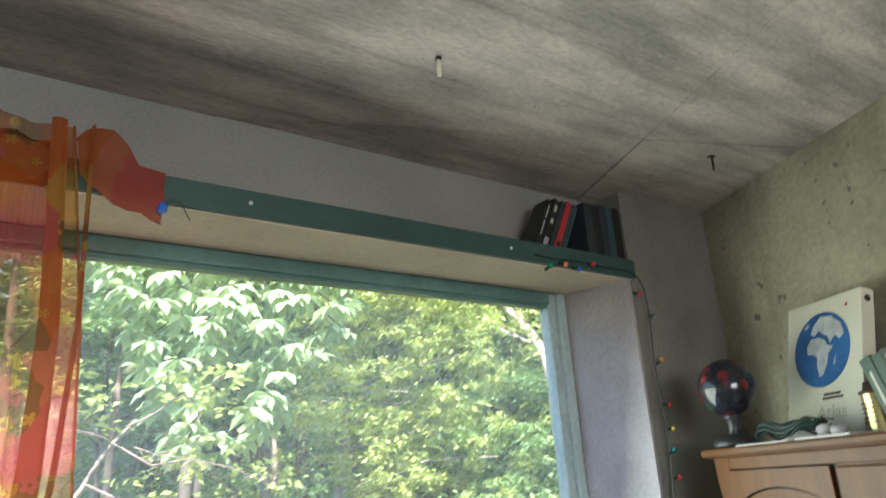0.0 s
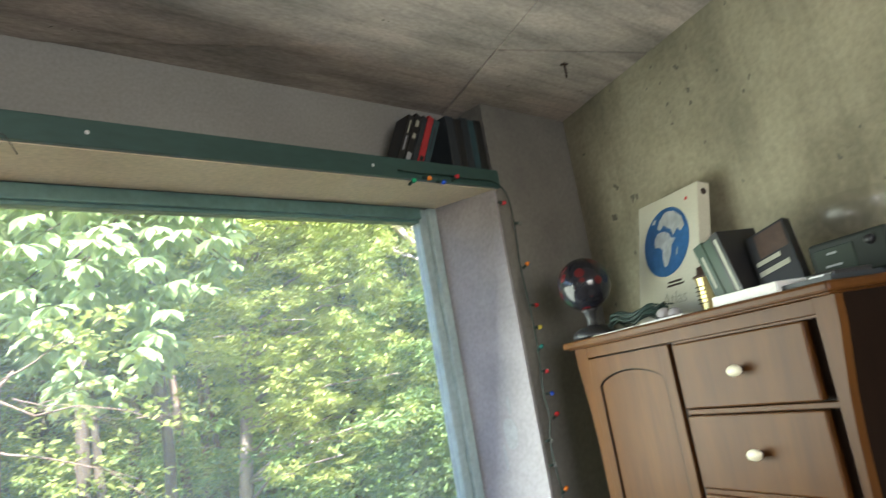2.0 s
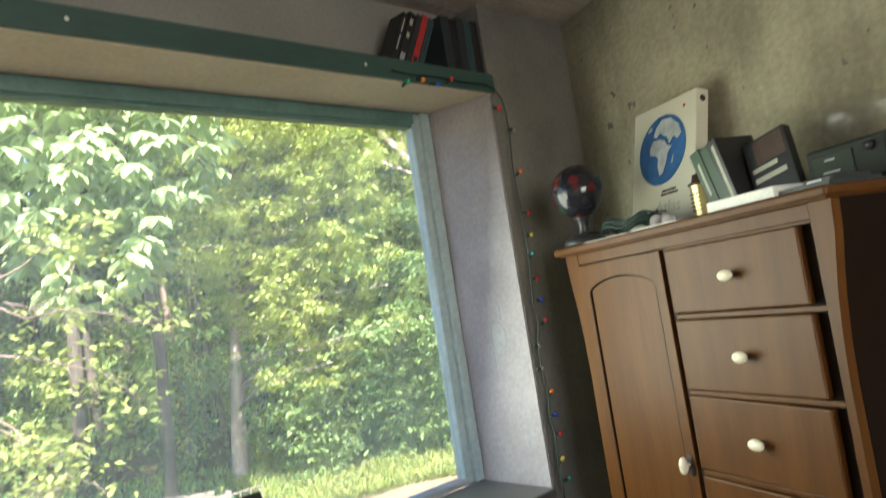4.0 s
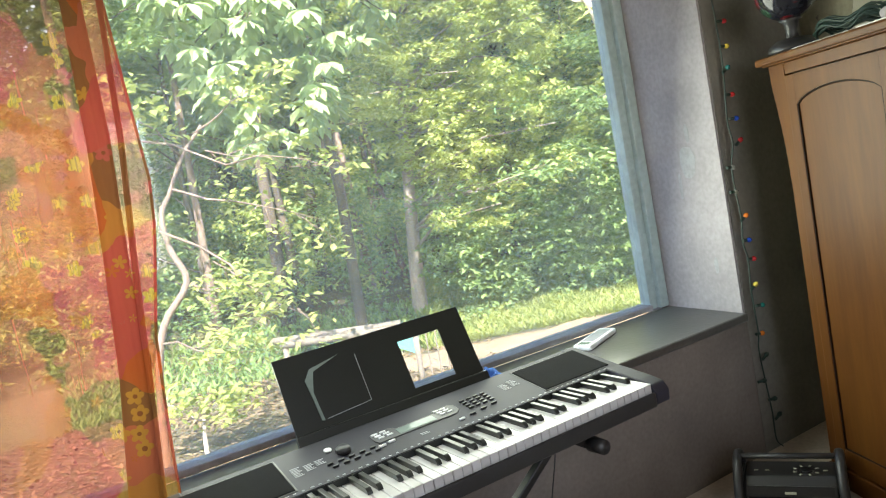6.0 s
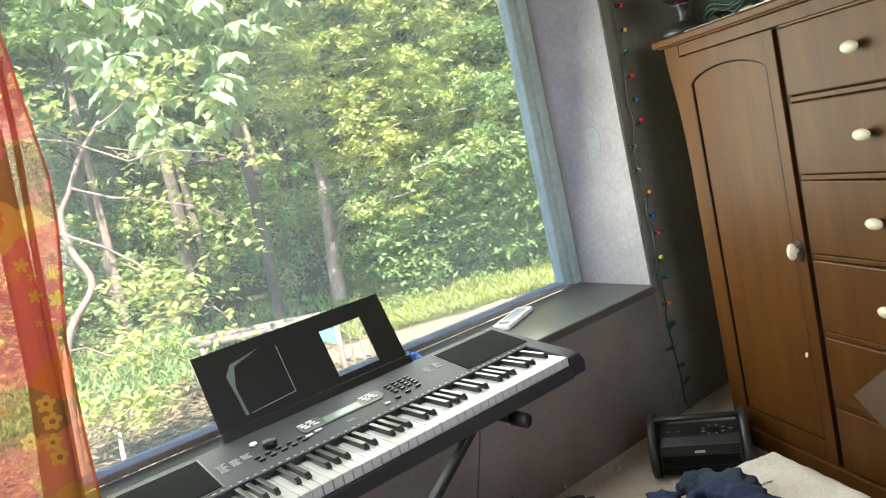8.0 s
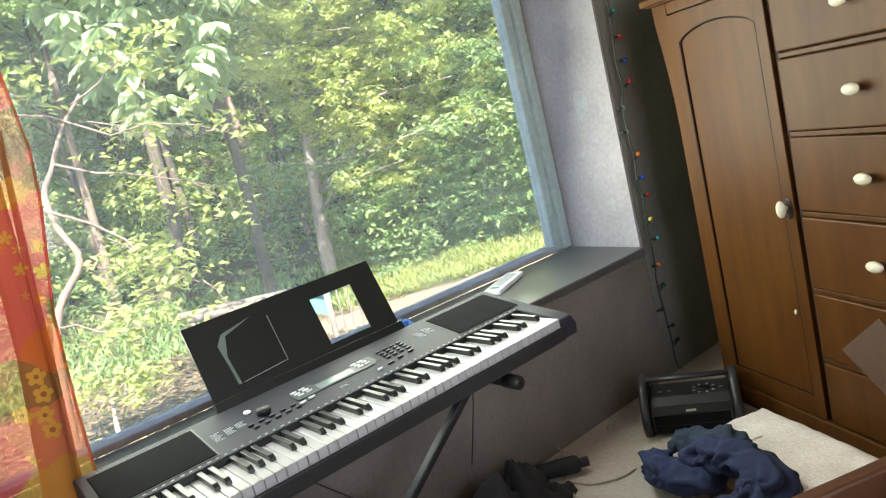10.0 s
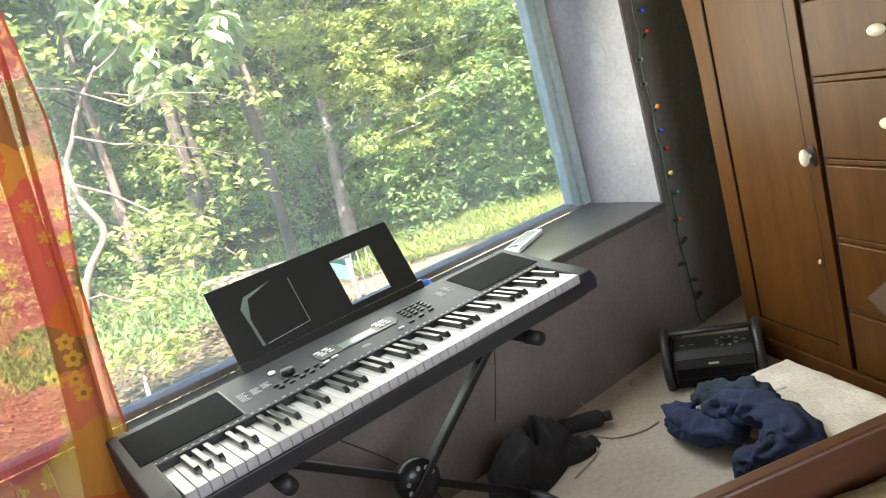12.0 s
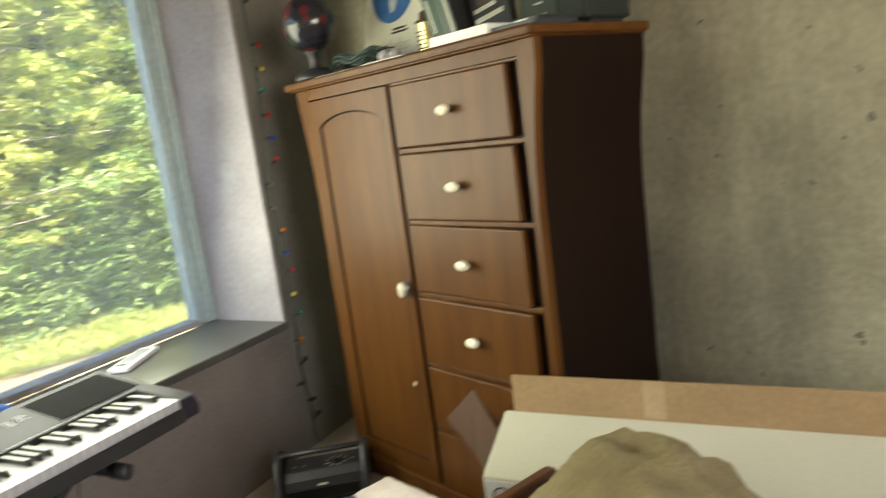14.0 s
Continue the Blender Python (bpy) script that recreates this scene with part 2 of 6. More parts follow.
M["leaf_big"] = leaf_material("broad_leaf", (0.19, 0.29, 0.11), (0.48, 0.58, 0.28), 0.35, 0.55)
M["leaf_yellow"] = leaf_material("yellow_green_leaf", (0.20, 0.29, 0.06), (0.58, 0.61, 0.19), 0.5, 0.65)
M["leaf_mid"] = leaf_material("green_leaf", (0.08, 0.165, 0.045), (0.34, 0.45, 0.155), 0.45, 0.65)
M["leaf_dark"] = leaf_material("shade_leaf", (0.07, 0.14, 0.04), (0.28, 0.40, 0.14), 0.4, 0.65)
M["grass"] = leaf_material("grass_blade", (0.14, 0.21, 0.04), (0.40, 0.42, 0.12), 0.4)
M["litter"] = leaf_material("dry_leaf", (0.09, 0.058, 0.030), (0.26, 0.19, 0.105), 0.15, 0.8)


# ---- building blocks ----
def link(name, bm, mat, parent=None, label="", smooth=False, m=None):
    me = bpy.data.meshes.new(name)
    bm.normal_update()
    bm.to_mesh(me)
    bm.free()
    if smooth:
        me.shade_smooth()
    for k in mat if isinstance(mat, (list, tuple)) else (mat,):
        me.materials.append(M[k])
    ob = new(name, me)
    if parent is not None:
        ob.parent = parent
    if m is not None:
        ob.matrix_local = m
    if label:
        ob["label"] = label
    return ob


def part(name, bm, mat, parent, label="", smooth=False, m=None):
    return link(name, bm, mat, parent, label, smooth, m)


def thing(name, m, label, category, group="", kind=""):
    e = new(name)
    e.empty_display_size = 0.1
    e.matrix_world = m
    return tagged(e, label, category, group, kind)


def box(x0, x1, y0, y1, z0, z1, bevel=0.0, seg=2, bm=None):
    own = bmesh.new()
    bmesh.ops.create_cube(own, size=1)
    bmesh.ops.scale(own, vec=(x1 - x0, y1 - y0, z1 - z0), verts=own.verts)
    bmesh.ops.translate(own, vec=((x0 + x1) / 2, (y0 + y1) / 2, (z0 + z1) / 2), verts=own.verts)
    if bevel:
        bmesh.ops.bevel(own, geom=own.edges[:], offset=bevel, segments=seg, affect="EDGES", profile=0.5)
    return joined(bm, own)


def joined(bm, own):
    if bm is None:
        return own
    me = bpy.data.meshes.new("tmp")
    own.to_mesh(me)
    own.free()
    bm.from_mesh(me)
    bpy.data.meshes.remove(me)
    return bm


def prism(points, z0, z1, bevel=0.0, axis="z", bm=None):
    """A polygon of (a, b) pairs pulled along an axis; axis x: (y, z) pairs, y: (x, z) pairs, z: (x, y) pairs."""
    own = bmesh.new()
    put = {"z": lambda a, b, c: (a, b, c), "y": lambda a, b, c: (a, c, b), "x": lambda a, b, c: (c, a, b)}[axis]
    lo, hi = [own.verts.new(put(a, b, z0)) for a, b in points], [own.verts.new(put(a, b, z1)) for a, b in points]
    own.faces.new(lo), own.faces.new(hi)
    for i in range(len(points)):
        j = (i + 1) % len(points)
        own.faces.new((lo[i], lo[j], hi[j], hi[i]))
    bmesh.ops.recalc_face_normals(own, faces=own.faces)
    if bevel:
        bmesh.ops.bevel(own, geom=own.edges[:], offset=bevel, segments=2, affect="EDGES", profile=0.5)
    return joined(bm, own)


def tube(points, radii, sides=8, bm=None, cap=True):
    """A tube along points; radii one number or one for each point."""
    own = bm if bm is not None else bmesh.new()
    pts = [Vector(p) for p in points]
    rad = radii if isinstance(radii, (list, tuple)) else [radii] * len(pts)
    rings, side = [], None
    for i, p in enumerate(pts):
        d = (pts[min(i + 1, len(pts) - 1)] - pts[max(i - 1, 0)]).normalized()
        if side is None:
            side = d.orthogonal().normalized()
        side = (side - d * side.dot(d)).normalized()
        up = d.cross(side)
        rings.append([own.verts.new(p + (side * math.cos(a) + up * math.sin(a)) * rad[i]) for a in [2 * math.pi * k / sides for k in range(sides)]])
    for a, b in zip(rings, rings[1:]):
        for k in range(sides):
            own.faces.new((a[k], a[(k + 1) % sides], b[(k + 1) % sides], b[k]))
    if cap:
        own.faces.new(rings[0][::-1]), own.faces.new(rings[-1])
    return own


def lathe(profile, sides=24, bm=None):
    """A turned body of (radius, z) pairs round the z axis."""
    own = bmesh.new()
    rings = [[own.verts.new((r * math.cos(2 * math.pi * k / sides), r * math.sin(2 * math.pi * k / sides), z)) for k in range(sides)] for r, z in profile]
    for a, b in zip(rings, rings[1:]):
        for k in range(sides):
            own.faces.new((a[k], a[(k + 1) % sides], b[(k + 1) % sides], b[k]))
    own.faces.new(rings[0][::-1]), own.faces.new(rings[-1])
    bmesh.ops.remove_doubles(own, verts=own.verts, dist=1e-5)
    return joined(bm, own)


def smooth_path(points, n=6):
    """A soft curve through points (Catmull-Rom)."""
    p = [Vector(q) for q in points]
    p = [p[0] * 2 - p[1]] + p + [p[-1] * 2 - p[-2]]
    out = []
    for i in range(1, len(p) - 2):
        for k in range(n):
            t = k / n
            out.append(0.5 * (2 * p[i] + (p[i + 1] - p[i - 1]) * t + (2 * p[i - 1] - 5 * p[i] + 4 * p[i + 1] - p[i + 2]) * t * t + (3 * p[i] - p[i - 1] - 3 * p[i + 1] + p[i + 2]) * t ** 3))
    return out + [p[-2]]


# ---- the room ----
P0 = Vector((-0.067, -0.348, 0))
EAST = pose(P0.x, P0.y, 0, 0, 0, -112)          # x along the oblique wall, y into it
CEIL, SILL = 2.38, 0.53


def structure(name, bm, mat, label, m=None, smooth=False):
    return tagged(link(name, bm, mat, None, "", smooth, m), label, name.split("_")[0], "", "structure")


structure("floor", box(-3.7, 1.3, -3.9, 0.45, -0.15, 0.0), "floor", "bare dusty beige concrete floor of the room")
slab = box(-3.0, 4.2, -4.5, 1.2, CEIL + 0.006, CEIL + 0.25)
for ix, (xa, xb) in enumerate(((-3.0, 0.08), (0.08, 1.30), (1.30, 2.52), (2.52, 4.2))):
    for iy, (ya, yb) in enumerate(((-4.5, -0.178), (-0.178, 1.2))):
        dz = 0.0015 * ((ix * 7 + iy * 3) % 4)
        box(xa + 0.0025, xb - 0.0025, ya + 0.0025, yb - 0.0025, CEIL - dz, CEIL + 0.0055, 0.002, 1, slab)
bmesh.ops.transform(slab, matrix=EAST, verts=slab.verts)
bmesh.ops.bisect_plane(slab, geom=slab.verts[:] + slab.edges[:] + slab.faces[:], plane_co=(0, 0.5, 0), plane_no=(0, 1, 0), clear_outer=True)
structure("ceiling", slab, "ceiling", "cast concrete ceiling slab with form board seams and stains")
structure("wall_north", prism([(0.012, 0.0), (0.95, 0.0), (0.95, 0.5), (0.036, 0.5)], 0.0, CEIL), "corner_wall", "concrete wall strip between window and corner, shade in its colour")
structure("wall_north_low", box(-3.4, 0.01, 0.0, 0.46, 0.0, SILL - 0.032), "dark_wall", "wall below the window with shade in its dark colour")
structure("wall_header", box(-3.4, 0.01, 0.155, 0.5, 2.050, CEIL), "header", "plain grey painted wall above the window")
structure("wall_east", box(-1.0, 3.6, 0.447, 0.7, 0.0, CEIL), "concrete", "rough pitted grey-green concrete wall", EAST)
structure("wall_west", box(-3.6, -3.4, -3.9, 0.5, 0.0, CEIL), "plain", "plain painted wall closing the room")
# the opening is added out of view to let fill daylight in
south = box(-3.4, -2.9, -3.8, -3.6, 0.0, CEIL)
box(-1.1, 0.2, -3.8, -3.6, 0.0, CEIL, 0, 2, south)
box(-2.9, -1.1, -3.8, -3.6, 0.0, 0.85, 0, 2, south)
box(-2.9, -1.1, -3.8, -3.6, 2.15, CEIL, 0, 2, south)
structure("wall_south", south, "plain", "plain painted wall with an added unseen opening behind the camera")
# unseen slab added to stop direct sun at the rear opening
structure("roof_eave", box(-3.6, 0.4, -5.6, -3.81, CEIL + 0.01, CEIL + 0.2), "plain", "plain added overhang, unseen, keeping sun from the rear opening")
structure("window_jamb", prism([(0.0, 0.003), (0.0115, 0.003), (0.0285, 0.372), (0.020, 0.372)], SILL - 0.03, 2.06), "reveal", "grey plastered window reveal with a pale patch")
def smear(y, z, ry, rz, seed):
    """A thin uneven smear of pale filler on the reveal, whose face leans with the splay."""
    bm = bmesh.new()
    ring = []
    for k in range(18):
        a = 2 * math.pi * k / 18
        q = 1 + 0.22 * noise.noise(Vector((math.cos(a) * 2, math.sin(a) * 2, seed)))
        yy = y + ry * q * math.cos(a)
        ring.append((0.0542 * (yy - 0.003) - 0.0012, yy, z + rz * q * math.sin(a)))
    front = [bm.verts.new(p) for p in ring]
    back = [bm.verts.new((p[0] + 0.0025, p[1], p[2])) for p in ring]
    bm.faces.new(front)
    for k in range(18):
        bm.faces.new((front[k], front[(k + 1) % 18], back[(k + 1) % 18], back[k]))
    bmesh.ops.recalc_face_normals(bm, faces=bm.faces)
    return bm


jamb = bpy.data.objects["window_jamb"]
for y, z, ry, rz, seed in ((0.150, 1.085, 0.036, 0.060, 1), (0.135, 1.19, 0.010, 0.035, 2), (0.088, 0.70, 0.009, 0.030, 3), (0.20, 1.0, 0.008, 0.05, 4)):
    part("filler_patch", smear(y, z, ry, rz, seed), "filler", jamb, "pale filler patch")
structure("trim_shelf", prism([(-0.02, 2.015), (0.012, 2.017), (0.153, 2.030), (0.153, 2.088), (-0.02, 2.088)], -3.39, 0.022, 0.004, "x"), "beam", "long dark green painted board shelf over the window")
soffit = prism([(0.0, 2.013), (0.36, 2.047), (0.36, 2.06), (0.0, 2.026)], -3.39, 0.018, axis="x")
structure("trim_soffit", soffit, "soffit", "cream painted soffit board above the window")
structure("window_sill", prism([(-3.39, -0.022), (-0.001, -0.022), (-0.001, 0.003), (0.0188, 0.358), (-3.39, 0.358)], SILL - 0.03, SILL, 0.006), "sill", "dark grey painted deep window sill with worn edge")

win = thing("window_1", pose(-1.38, 0.38, SILL), "large fixed picture window with blue-green painted frame", "window", "", "structure")
XL, XR = -1.6, 1.4
frame_r = box(XR - 0.045, XR - 0.001, -0.022, 0.06, 0.001, 1.516, 0.004)
box(XR - 0.085, XR - 0.044, -0.002, 0.05, 0.001, 1.516, 0.004, 2, frame_r)
part("window_frame", frame_r, "frame", win)
part("window_frame", box(XL, XL + 0.07, -0.015, 0.05, 0.001, 1.516, 0.005), "frame", win)
top = box(XL + 0.071, XR - 0.086, -0.018, 0.06, 1.468, 1.516, 0.004)
box(XL + 0.071, XR - 0.086, 0.0, 0.05, 1.456, 1.469, 0.003, 2, top)
part("window_frame", top, "frame_green", win, "green painted head rail")
part("window_frame", box(XL + 0.071, XR - 0.086, -0.018, 0.06, 0.001, 0.022, 0.004), "filler", win, "pale bottom rail")
pane = part("pane", box(XL + 0.05, XR - 0.06, 0.022, 0.027, 0.01, 1.485), "glass", win, "clear window glass")
pane.visible_shadow = False


# ---- wardrobe ----
def ellipsoid(rx, ry, rz, m=None, bm=None, seg=16):
    own = bmesh.new()
    bmesh.ops.create_uvsphere(own, u_segments=seg, v_segments=seg * 2 // 3, radius=1)
    bmesh.ops.scale(own, vec=(rx, ry, rz), verts=own.verts)
    if m is not None:
        bmesh.ops.transform(own, matrix=m, verts=own.verts)
    return joined(bm, own)


def wardrobe():
    w = thing("wardrobe", EAST, "tall cherry-stained wooden wardrobe with one door and six drawers", "wardrobe")
    flare = [(0.0, 0.02), (0.0, 0.95), (0.004, 1.05), (0.012, 1.14), (0.024, 1.22), (0.034, 1.28), (0.038, 1.345)]
    left = [(-0.062 - f, z) for f, z in flare] + [(-0.030, 1.345), (-0.030, 0.02)]
    right = [(0.932 + f, z) for f, z in flare] + [(0.912, 1.345), (0.912, 0.02)]
    part("side_panel", prism(left, 0.022, 0.432, axis="y"), "wood_dark", w, "dark brown side panel with shade in its colour")
    part("side_panel", prism(right, 0.022, 0.432, axis="y"), "wood_dark", w, "dark brown side panel with shade in its colour")
    part("stile", prism([(-0.062 - f, z) for f, z in flare] + [(-0.026, 1.345), (-0.008, 0.02)], -0.004, 0.0215, axis="y"), "wood", w)
    part("stile", prism([(0.932 + f, z) for f, z in flare] + [(0.911, 1.345), (0.911, 0.02)], -0.004, 0.0215, axis="y"), "wood", w)
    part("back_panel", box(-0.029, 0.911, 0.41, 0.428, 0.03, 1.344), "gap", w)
    # near-black sheet: the shade of the hollow given as a colour
    part("inner_panel", box(-0.029, 0.911, 0.024, 0.040, 0.03, 1.344), "gap", w, "dark sheet standing for the shade behind door and drawers")
    top = box(-0.128, 0.985, -0.032, 0.443, 1.350, 1.374, 0.007)
    box(-0.112, 0.971, -0.018, 0.438, 1.3455, 1.352, 0.002, 1, top)
    part("top_board", top, "wood", w)
    part("head_rail", box(-0.0255, 0.9105, -0.003, 0.021, 1.310, 1.345, 0.002), "wood", w)
    base = box(-0.068, 0.938, -0.012, 0.021, 0.0, 0.066, 0.004)
    box(-0.054, 0.936, 0.021, 0.428, 0.0, 0.019, 0.0, 2, base)
    part("plinth", base, "wood", w)
    # door with an arched panel
    x0, x1, z0, z1 = -0.024, 0.396, 0.070, 1.306
    px0, px1, pz0, pz1 = 0.014, 0.356, 0.135, 1.215
    d = box(x0, px0, -0.006, 0.019, z0, z1, 0.002)
    box(px1, x1, -0.006, 0.019, z0, z1, 0.002, 2, d)
    box(px0 - 0.001, px1 + 0.001, -0.0055, 0.0185, z0, pz0, 0.002, 2, d)
    arch = [(px0 - 0.001, z1 - 0.001), (px0 - 0.001, pz1)]
    arch += [(px0 + (px1 - px0) * k / 14, pz1 + 0.042 * math.sin(math.pi * k / 14) ** 0.6) for k in range(1, 14)]
    arch += [(px1 + 0.001, pz1), (px1 + 0.001, z1 - 0.001)]
    prism(arch, -0.0055, 0.0185, axis="y", bm=d)
    door = part("door", d, "wood", w)
    part("door_panel", box(px0 - 0.003, px1 + 0.003, 0.001, 0.012, pz0 - 0.003, pz1 + 0.045), "wood", door)
    bead = tube([(px0 + 0.002, -0.001, pz0), (px0 + 0.002, -0.001, pz1)] + [(a, -0.001, b - 0.002) for a, b in arch[2:-2]] + [(px1 - 0.002, -0.001, pz1), (px1 - 0.002, -0.001, pz0), (px0 + 0.002, -0.001, pz0)], 0.0035, 6, cap=False)
    part("bead", bead, "wood_dark", door, "darker moulding round the panel", True)
    h = ellipsoid(0.012, 0.014, 0.024, pose(0.372, -0.030, 0.706))
    tube([(0.372, -0.006, 0.706), (0.372, -0.022, 0.706)], 0.006, 8, h)
    part("handle", h, "bone", door, "oval pale metal knob", True)
    part("plate", ellipsoid(0.016, 0.003, 0.032, pose(0.375, -0.007, 0.704)), "gap", door, "dark key plate", True)
    part("chip", ellipsoid(0.005, 0.002, 0.009, pose(0.338, -0.007, 0.392, 0, 20, 0)), "bone", door, "small pale chip in the veneer", True)
    # solid strip coloured like the shade in the gap
    part("divider", box(0.3985, 0.4165, 0.006, 0.022, 0.067, 1.309), "gap", w, "dark strip standing for the shaded gap beside the door")
    rows = ((1.126, 1.302), (0.917, 1.106), (0.699, 0.898), (0.480, 0.680), (0.272, 0.461), (0.074, 0.254))
    tilts = (0.0, 0.0, -0.6, -0.5, -0.7, -0.3)
    for (a, b), tilt in zip(rows, tilts):
        dr = part("drawer", box(-0.227, 0.227, -0.009, 0.013, a - (a + b) / 2, (b - a) / 2, 0.004), "wood", w, "", False, pose(0.646, 0.0, (a + b) / 2, 0, -tilt, 0))
        k = ellipsoid(0.024, 0.012, 0.0145, pose(0.014, -0.032, 0.0))
        part("knob", k, "bone", dr, "oval bone-white knob", True)
        part("knob_stem", tube([(0.014, -0.008, 0), (0.014, -0.026, 0)], 0.008, 10), "gap", dr)
        part("rail", box(0.4175, 0.9105, -0.002, 0.018, b + 0.003, b + 0.0165, 0.002) if b < 1.3 else box(0.4175, 0.9105, 0.0, 0.0175, 1.3035, 1.309), "wood", w)
    return w


wardrobe()


# ---- keyboard and stand ----
def keyboard():
    kb = thing("keyboard", pose(-1.412, -0.267, 0.532, 0, 0, 1.0), "black electronic keyboard with seventy-six keys on a stand", "keyboard")
    body = prism([(-0.152, 0.018), (-0.11, 0.0), (0.16, 0.0), (0.186, 0.025), (0.186, 0.112), (0.178, 0.1205), (0.0, 0.090), (0.0, 0.048), (-0.152, 0.048)], -0.5295, 0.5295, axis="x")
    part("body", body, "panel", kb)
    for s in (-1, 1):
        a, b = (0.5296, 0.576) if s > 0 else (-0.576, -0.5296)
        cheek = prism([(-0.160, 0.022), (-0.11, 0.0), (0.16, 0.0), (0.188, 0.025), (0.188, 0.113), (0.179, 0.122), (0.0, 0.0915), (-0.11, 0.078), (-0.148, 0.070), (-0.163, 0.05)], a, b, 0.004, "x")
        part("end_cheek", cheek, "panel", kb)
    part("front_lip", box(-0.529, 0.529, -0.162, -0.1525, 0.018, 0.054, 0.003), "black", kb)
    pitch, n = 1.056 / 45, 45
    wk = bpy.data.meshes.new("white_key")
    bm = box(-pitch / 2 + 0.0006, pitch / 2 - 0.0006, -0.151, -0.003, 0.0485, 0.075, 0.0015, 1)
    bm.to_mesh(wk), bm.free()
    wk.materials.append(M["keywhite"])
    bk = bpy.data.meshes.new("black_key")
    bm = prism([(-0.101, 0.0745), (-0.003, 0.0745), (-0.003, 0.087), (-0.091, 0.0875), (-0.099, 0.082)], -0.0058, 0.0058, 0.0012, "x")
    bm.to_mesh(bk), bm.free()
    bk.materials.append(M["keyblack"])
    names = "EFGABCD"
    for i in range(n):
        x = -0.528 + pitch * (i + 0.5)
        k = new("white_key", wk)
        k.parent, k.matrix_local = kb, pose(x, 0, 0)
        if names[i % 7] in "FGACD" and i < n - 1:
            k = new("black_key", bk)
            k.parent, k.matrix_local = kb, pose(x + pitch / 2, 0, 0)
    part("key_felt", box(-0.529, 0.529, -0.0022, -0.0004, 0.06, 0.0885), "rest", kb)
    # things on the sloping panel: x along, v up the slope
    top = pose(0, -0.034, 0.0842, 9.72)
    for s in (-1, 1):
        g = box(min(s * 0.335, s * 0.555), max(s * 0.335, s * 0.555), 0.052, 0.196, -0.002, 0.0032, 0.003)
        part("speaker_grille", g, "grille", kb, "black cloth speaker grille", False, top)
        part("grille_rim", box(min(s * 0.331, s * 0.559), max(s * 0.331, s * 0.559), 0.048, 0.200, -0.002, 0.0012, 0.002), "black", kb, "", False, top)
    part("display_housing", prism([(-0.112, 0.105), (0.10, 0.105), (0.115, 0.12), (0.115, 0.148), (0.105, 0.155), (0.058, 0.155), (0.048, 0.142), (-0.052, 0.142), (-0.062, 0.155), (-0.110, 0.155), (-0.118, 0.148), (-0.118, 0.118)], -0.001, 0.0022, 0.001), "black", kb, "", False, top)
    part("display", box(-0.055, 0.045, 0.110, 0.136, 0.001, 0.0032), "lcd", kb, "grey-green display", False, top)

    def button(x, v, a, b, mat="button", h=0.0045):
        v += max(0.0, 0.10 - v) * 0.25
        part("button", box(x - a / 2, x + a / 2, v - b / 2, v + b / 2, 0.0, h, 0.001, 1), mat, kb, "", False, top)

    for j in range(3):
        for i in range(2):
            button(-0.106 + 0.022 * i + 0.004 * j, 0.146 - 0.011 * j, 0.016, 0.006)
            button(0.062 + 0.02 * i + 0.004 * j, 0.146 - 0.011 * j, 0.016, 0.006)
    for i in range(5):
        for j in range(2):
            button(-0.238 + 0.026 * i + 0.006 * j, 0.098 - 0.022 * j, 0.014, 0.006, "black")
    for i in range(4):
        for j in range(4):
            button(0.142 + 0.021 * i, 0.150 - 0.0145 * j, 0.013, 0.007, "black")
    for i in range(4):
        button(0.092 + 0.035 * i, 0.062 + 0.007 * i, 0.016, 0.006, "button" if i == 0 else "black")
    for x, v in ((-0.113, 0.086), (-0.087, 0.092)):
        button(x, v, 0.018, 0.006)
    part("dial", lathe([(0.0001, 0.0), (0.0165, 0.0), (0.0165, 0.010), (0.013, 0.014), (0.0001, 0.014)], 20), "black", kb, "round black dial", True, top @ pose(-0.192, 0.128, 0.001))
    part("power_button", lathe([(0.0001, 0.0), (0.009, 0.0), (0.009, 0.003), (0.006, 0.004), (0.0001, 0.004)], 16), "button", kb, "", True, top @ pose(-0.218, 0.158, 0.001))
    marks = box(-0.53, -0.526, 0.0410, 0.0435, 0.0, 0.0008)
    for i in range(1, 58):
        x = -0.53 + 0.0185 * i
        box(x, x + 0.006 + 0.003 * (i % 3 == 0), 0.0410, 0.0435, 0.0, 0.0008, 0, 2, marks)
    for gx, gv, rows in ((-0.318, 0.10, 7), (-0.288, 0.108, 5), (-0.262, 0.115, 4), (0.26, 0.125, 6), (0.29, 0.13, 6), (-0.02, 0.072, 2)):
        for r in range(rows):
            box(gx, gx + 0.022 - 0.003 * (r % 3), gv + 0.006 * r, gv + 0.0022 + 0.006 * r, 0.0, 0.0008, 0, 2, marks)
    tagged(part("panel_print", marks, "print", kb, "small pale unreadable panel print", False, top), kind="stuff")
    # music rest with an opening and a moulded holder
    W, H = 0.535, 0.205
    rest = bmesh.new()
    rim = [(0, 0), (W, 0), (W, H), (0, H)]
    hole = [(W * 0.615, H * 0.15), (W * 0.85, H * 0.15), (W * 0.85, H * 0.78), (W * 0.615, H * 0.78)]
    v = [[[rest.verts.new((a, y, b)) for a, b in ring] for ring in (rim, hole)] for y in (0.0, 0.004)]
    for k in range(4):
        q = (k + 1) % 4
        rest.faces.new((v[0][0][k], v[0][0][q], v[0][1][q], v[0][1][k]))
        rest.faces.new((v[1][0][k], v[1][1][k], v[1][1][q], v[1][0][q]))
        rest.faces.new((v[0][0][k], v[1][0][k], v[1][0][q], v[0][0][q]))
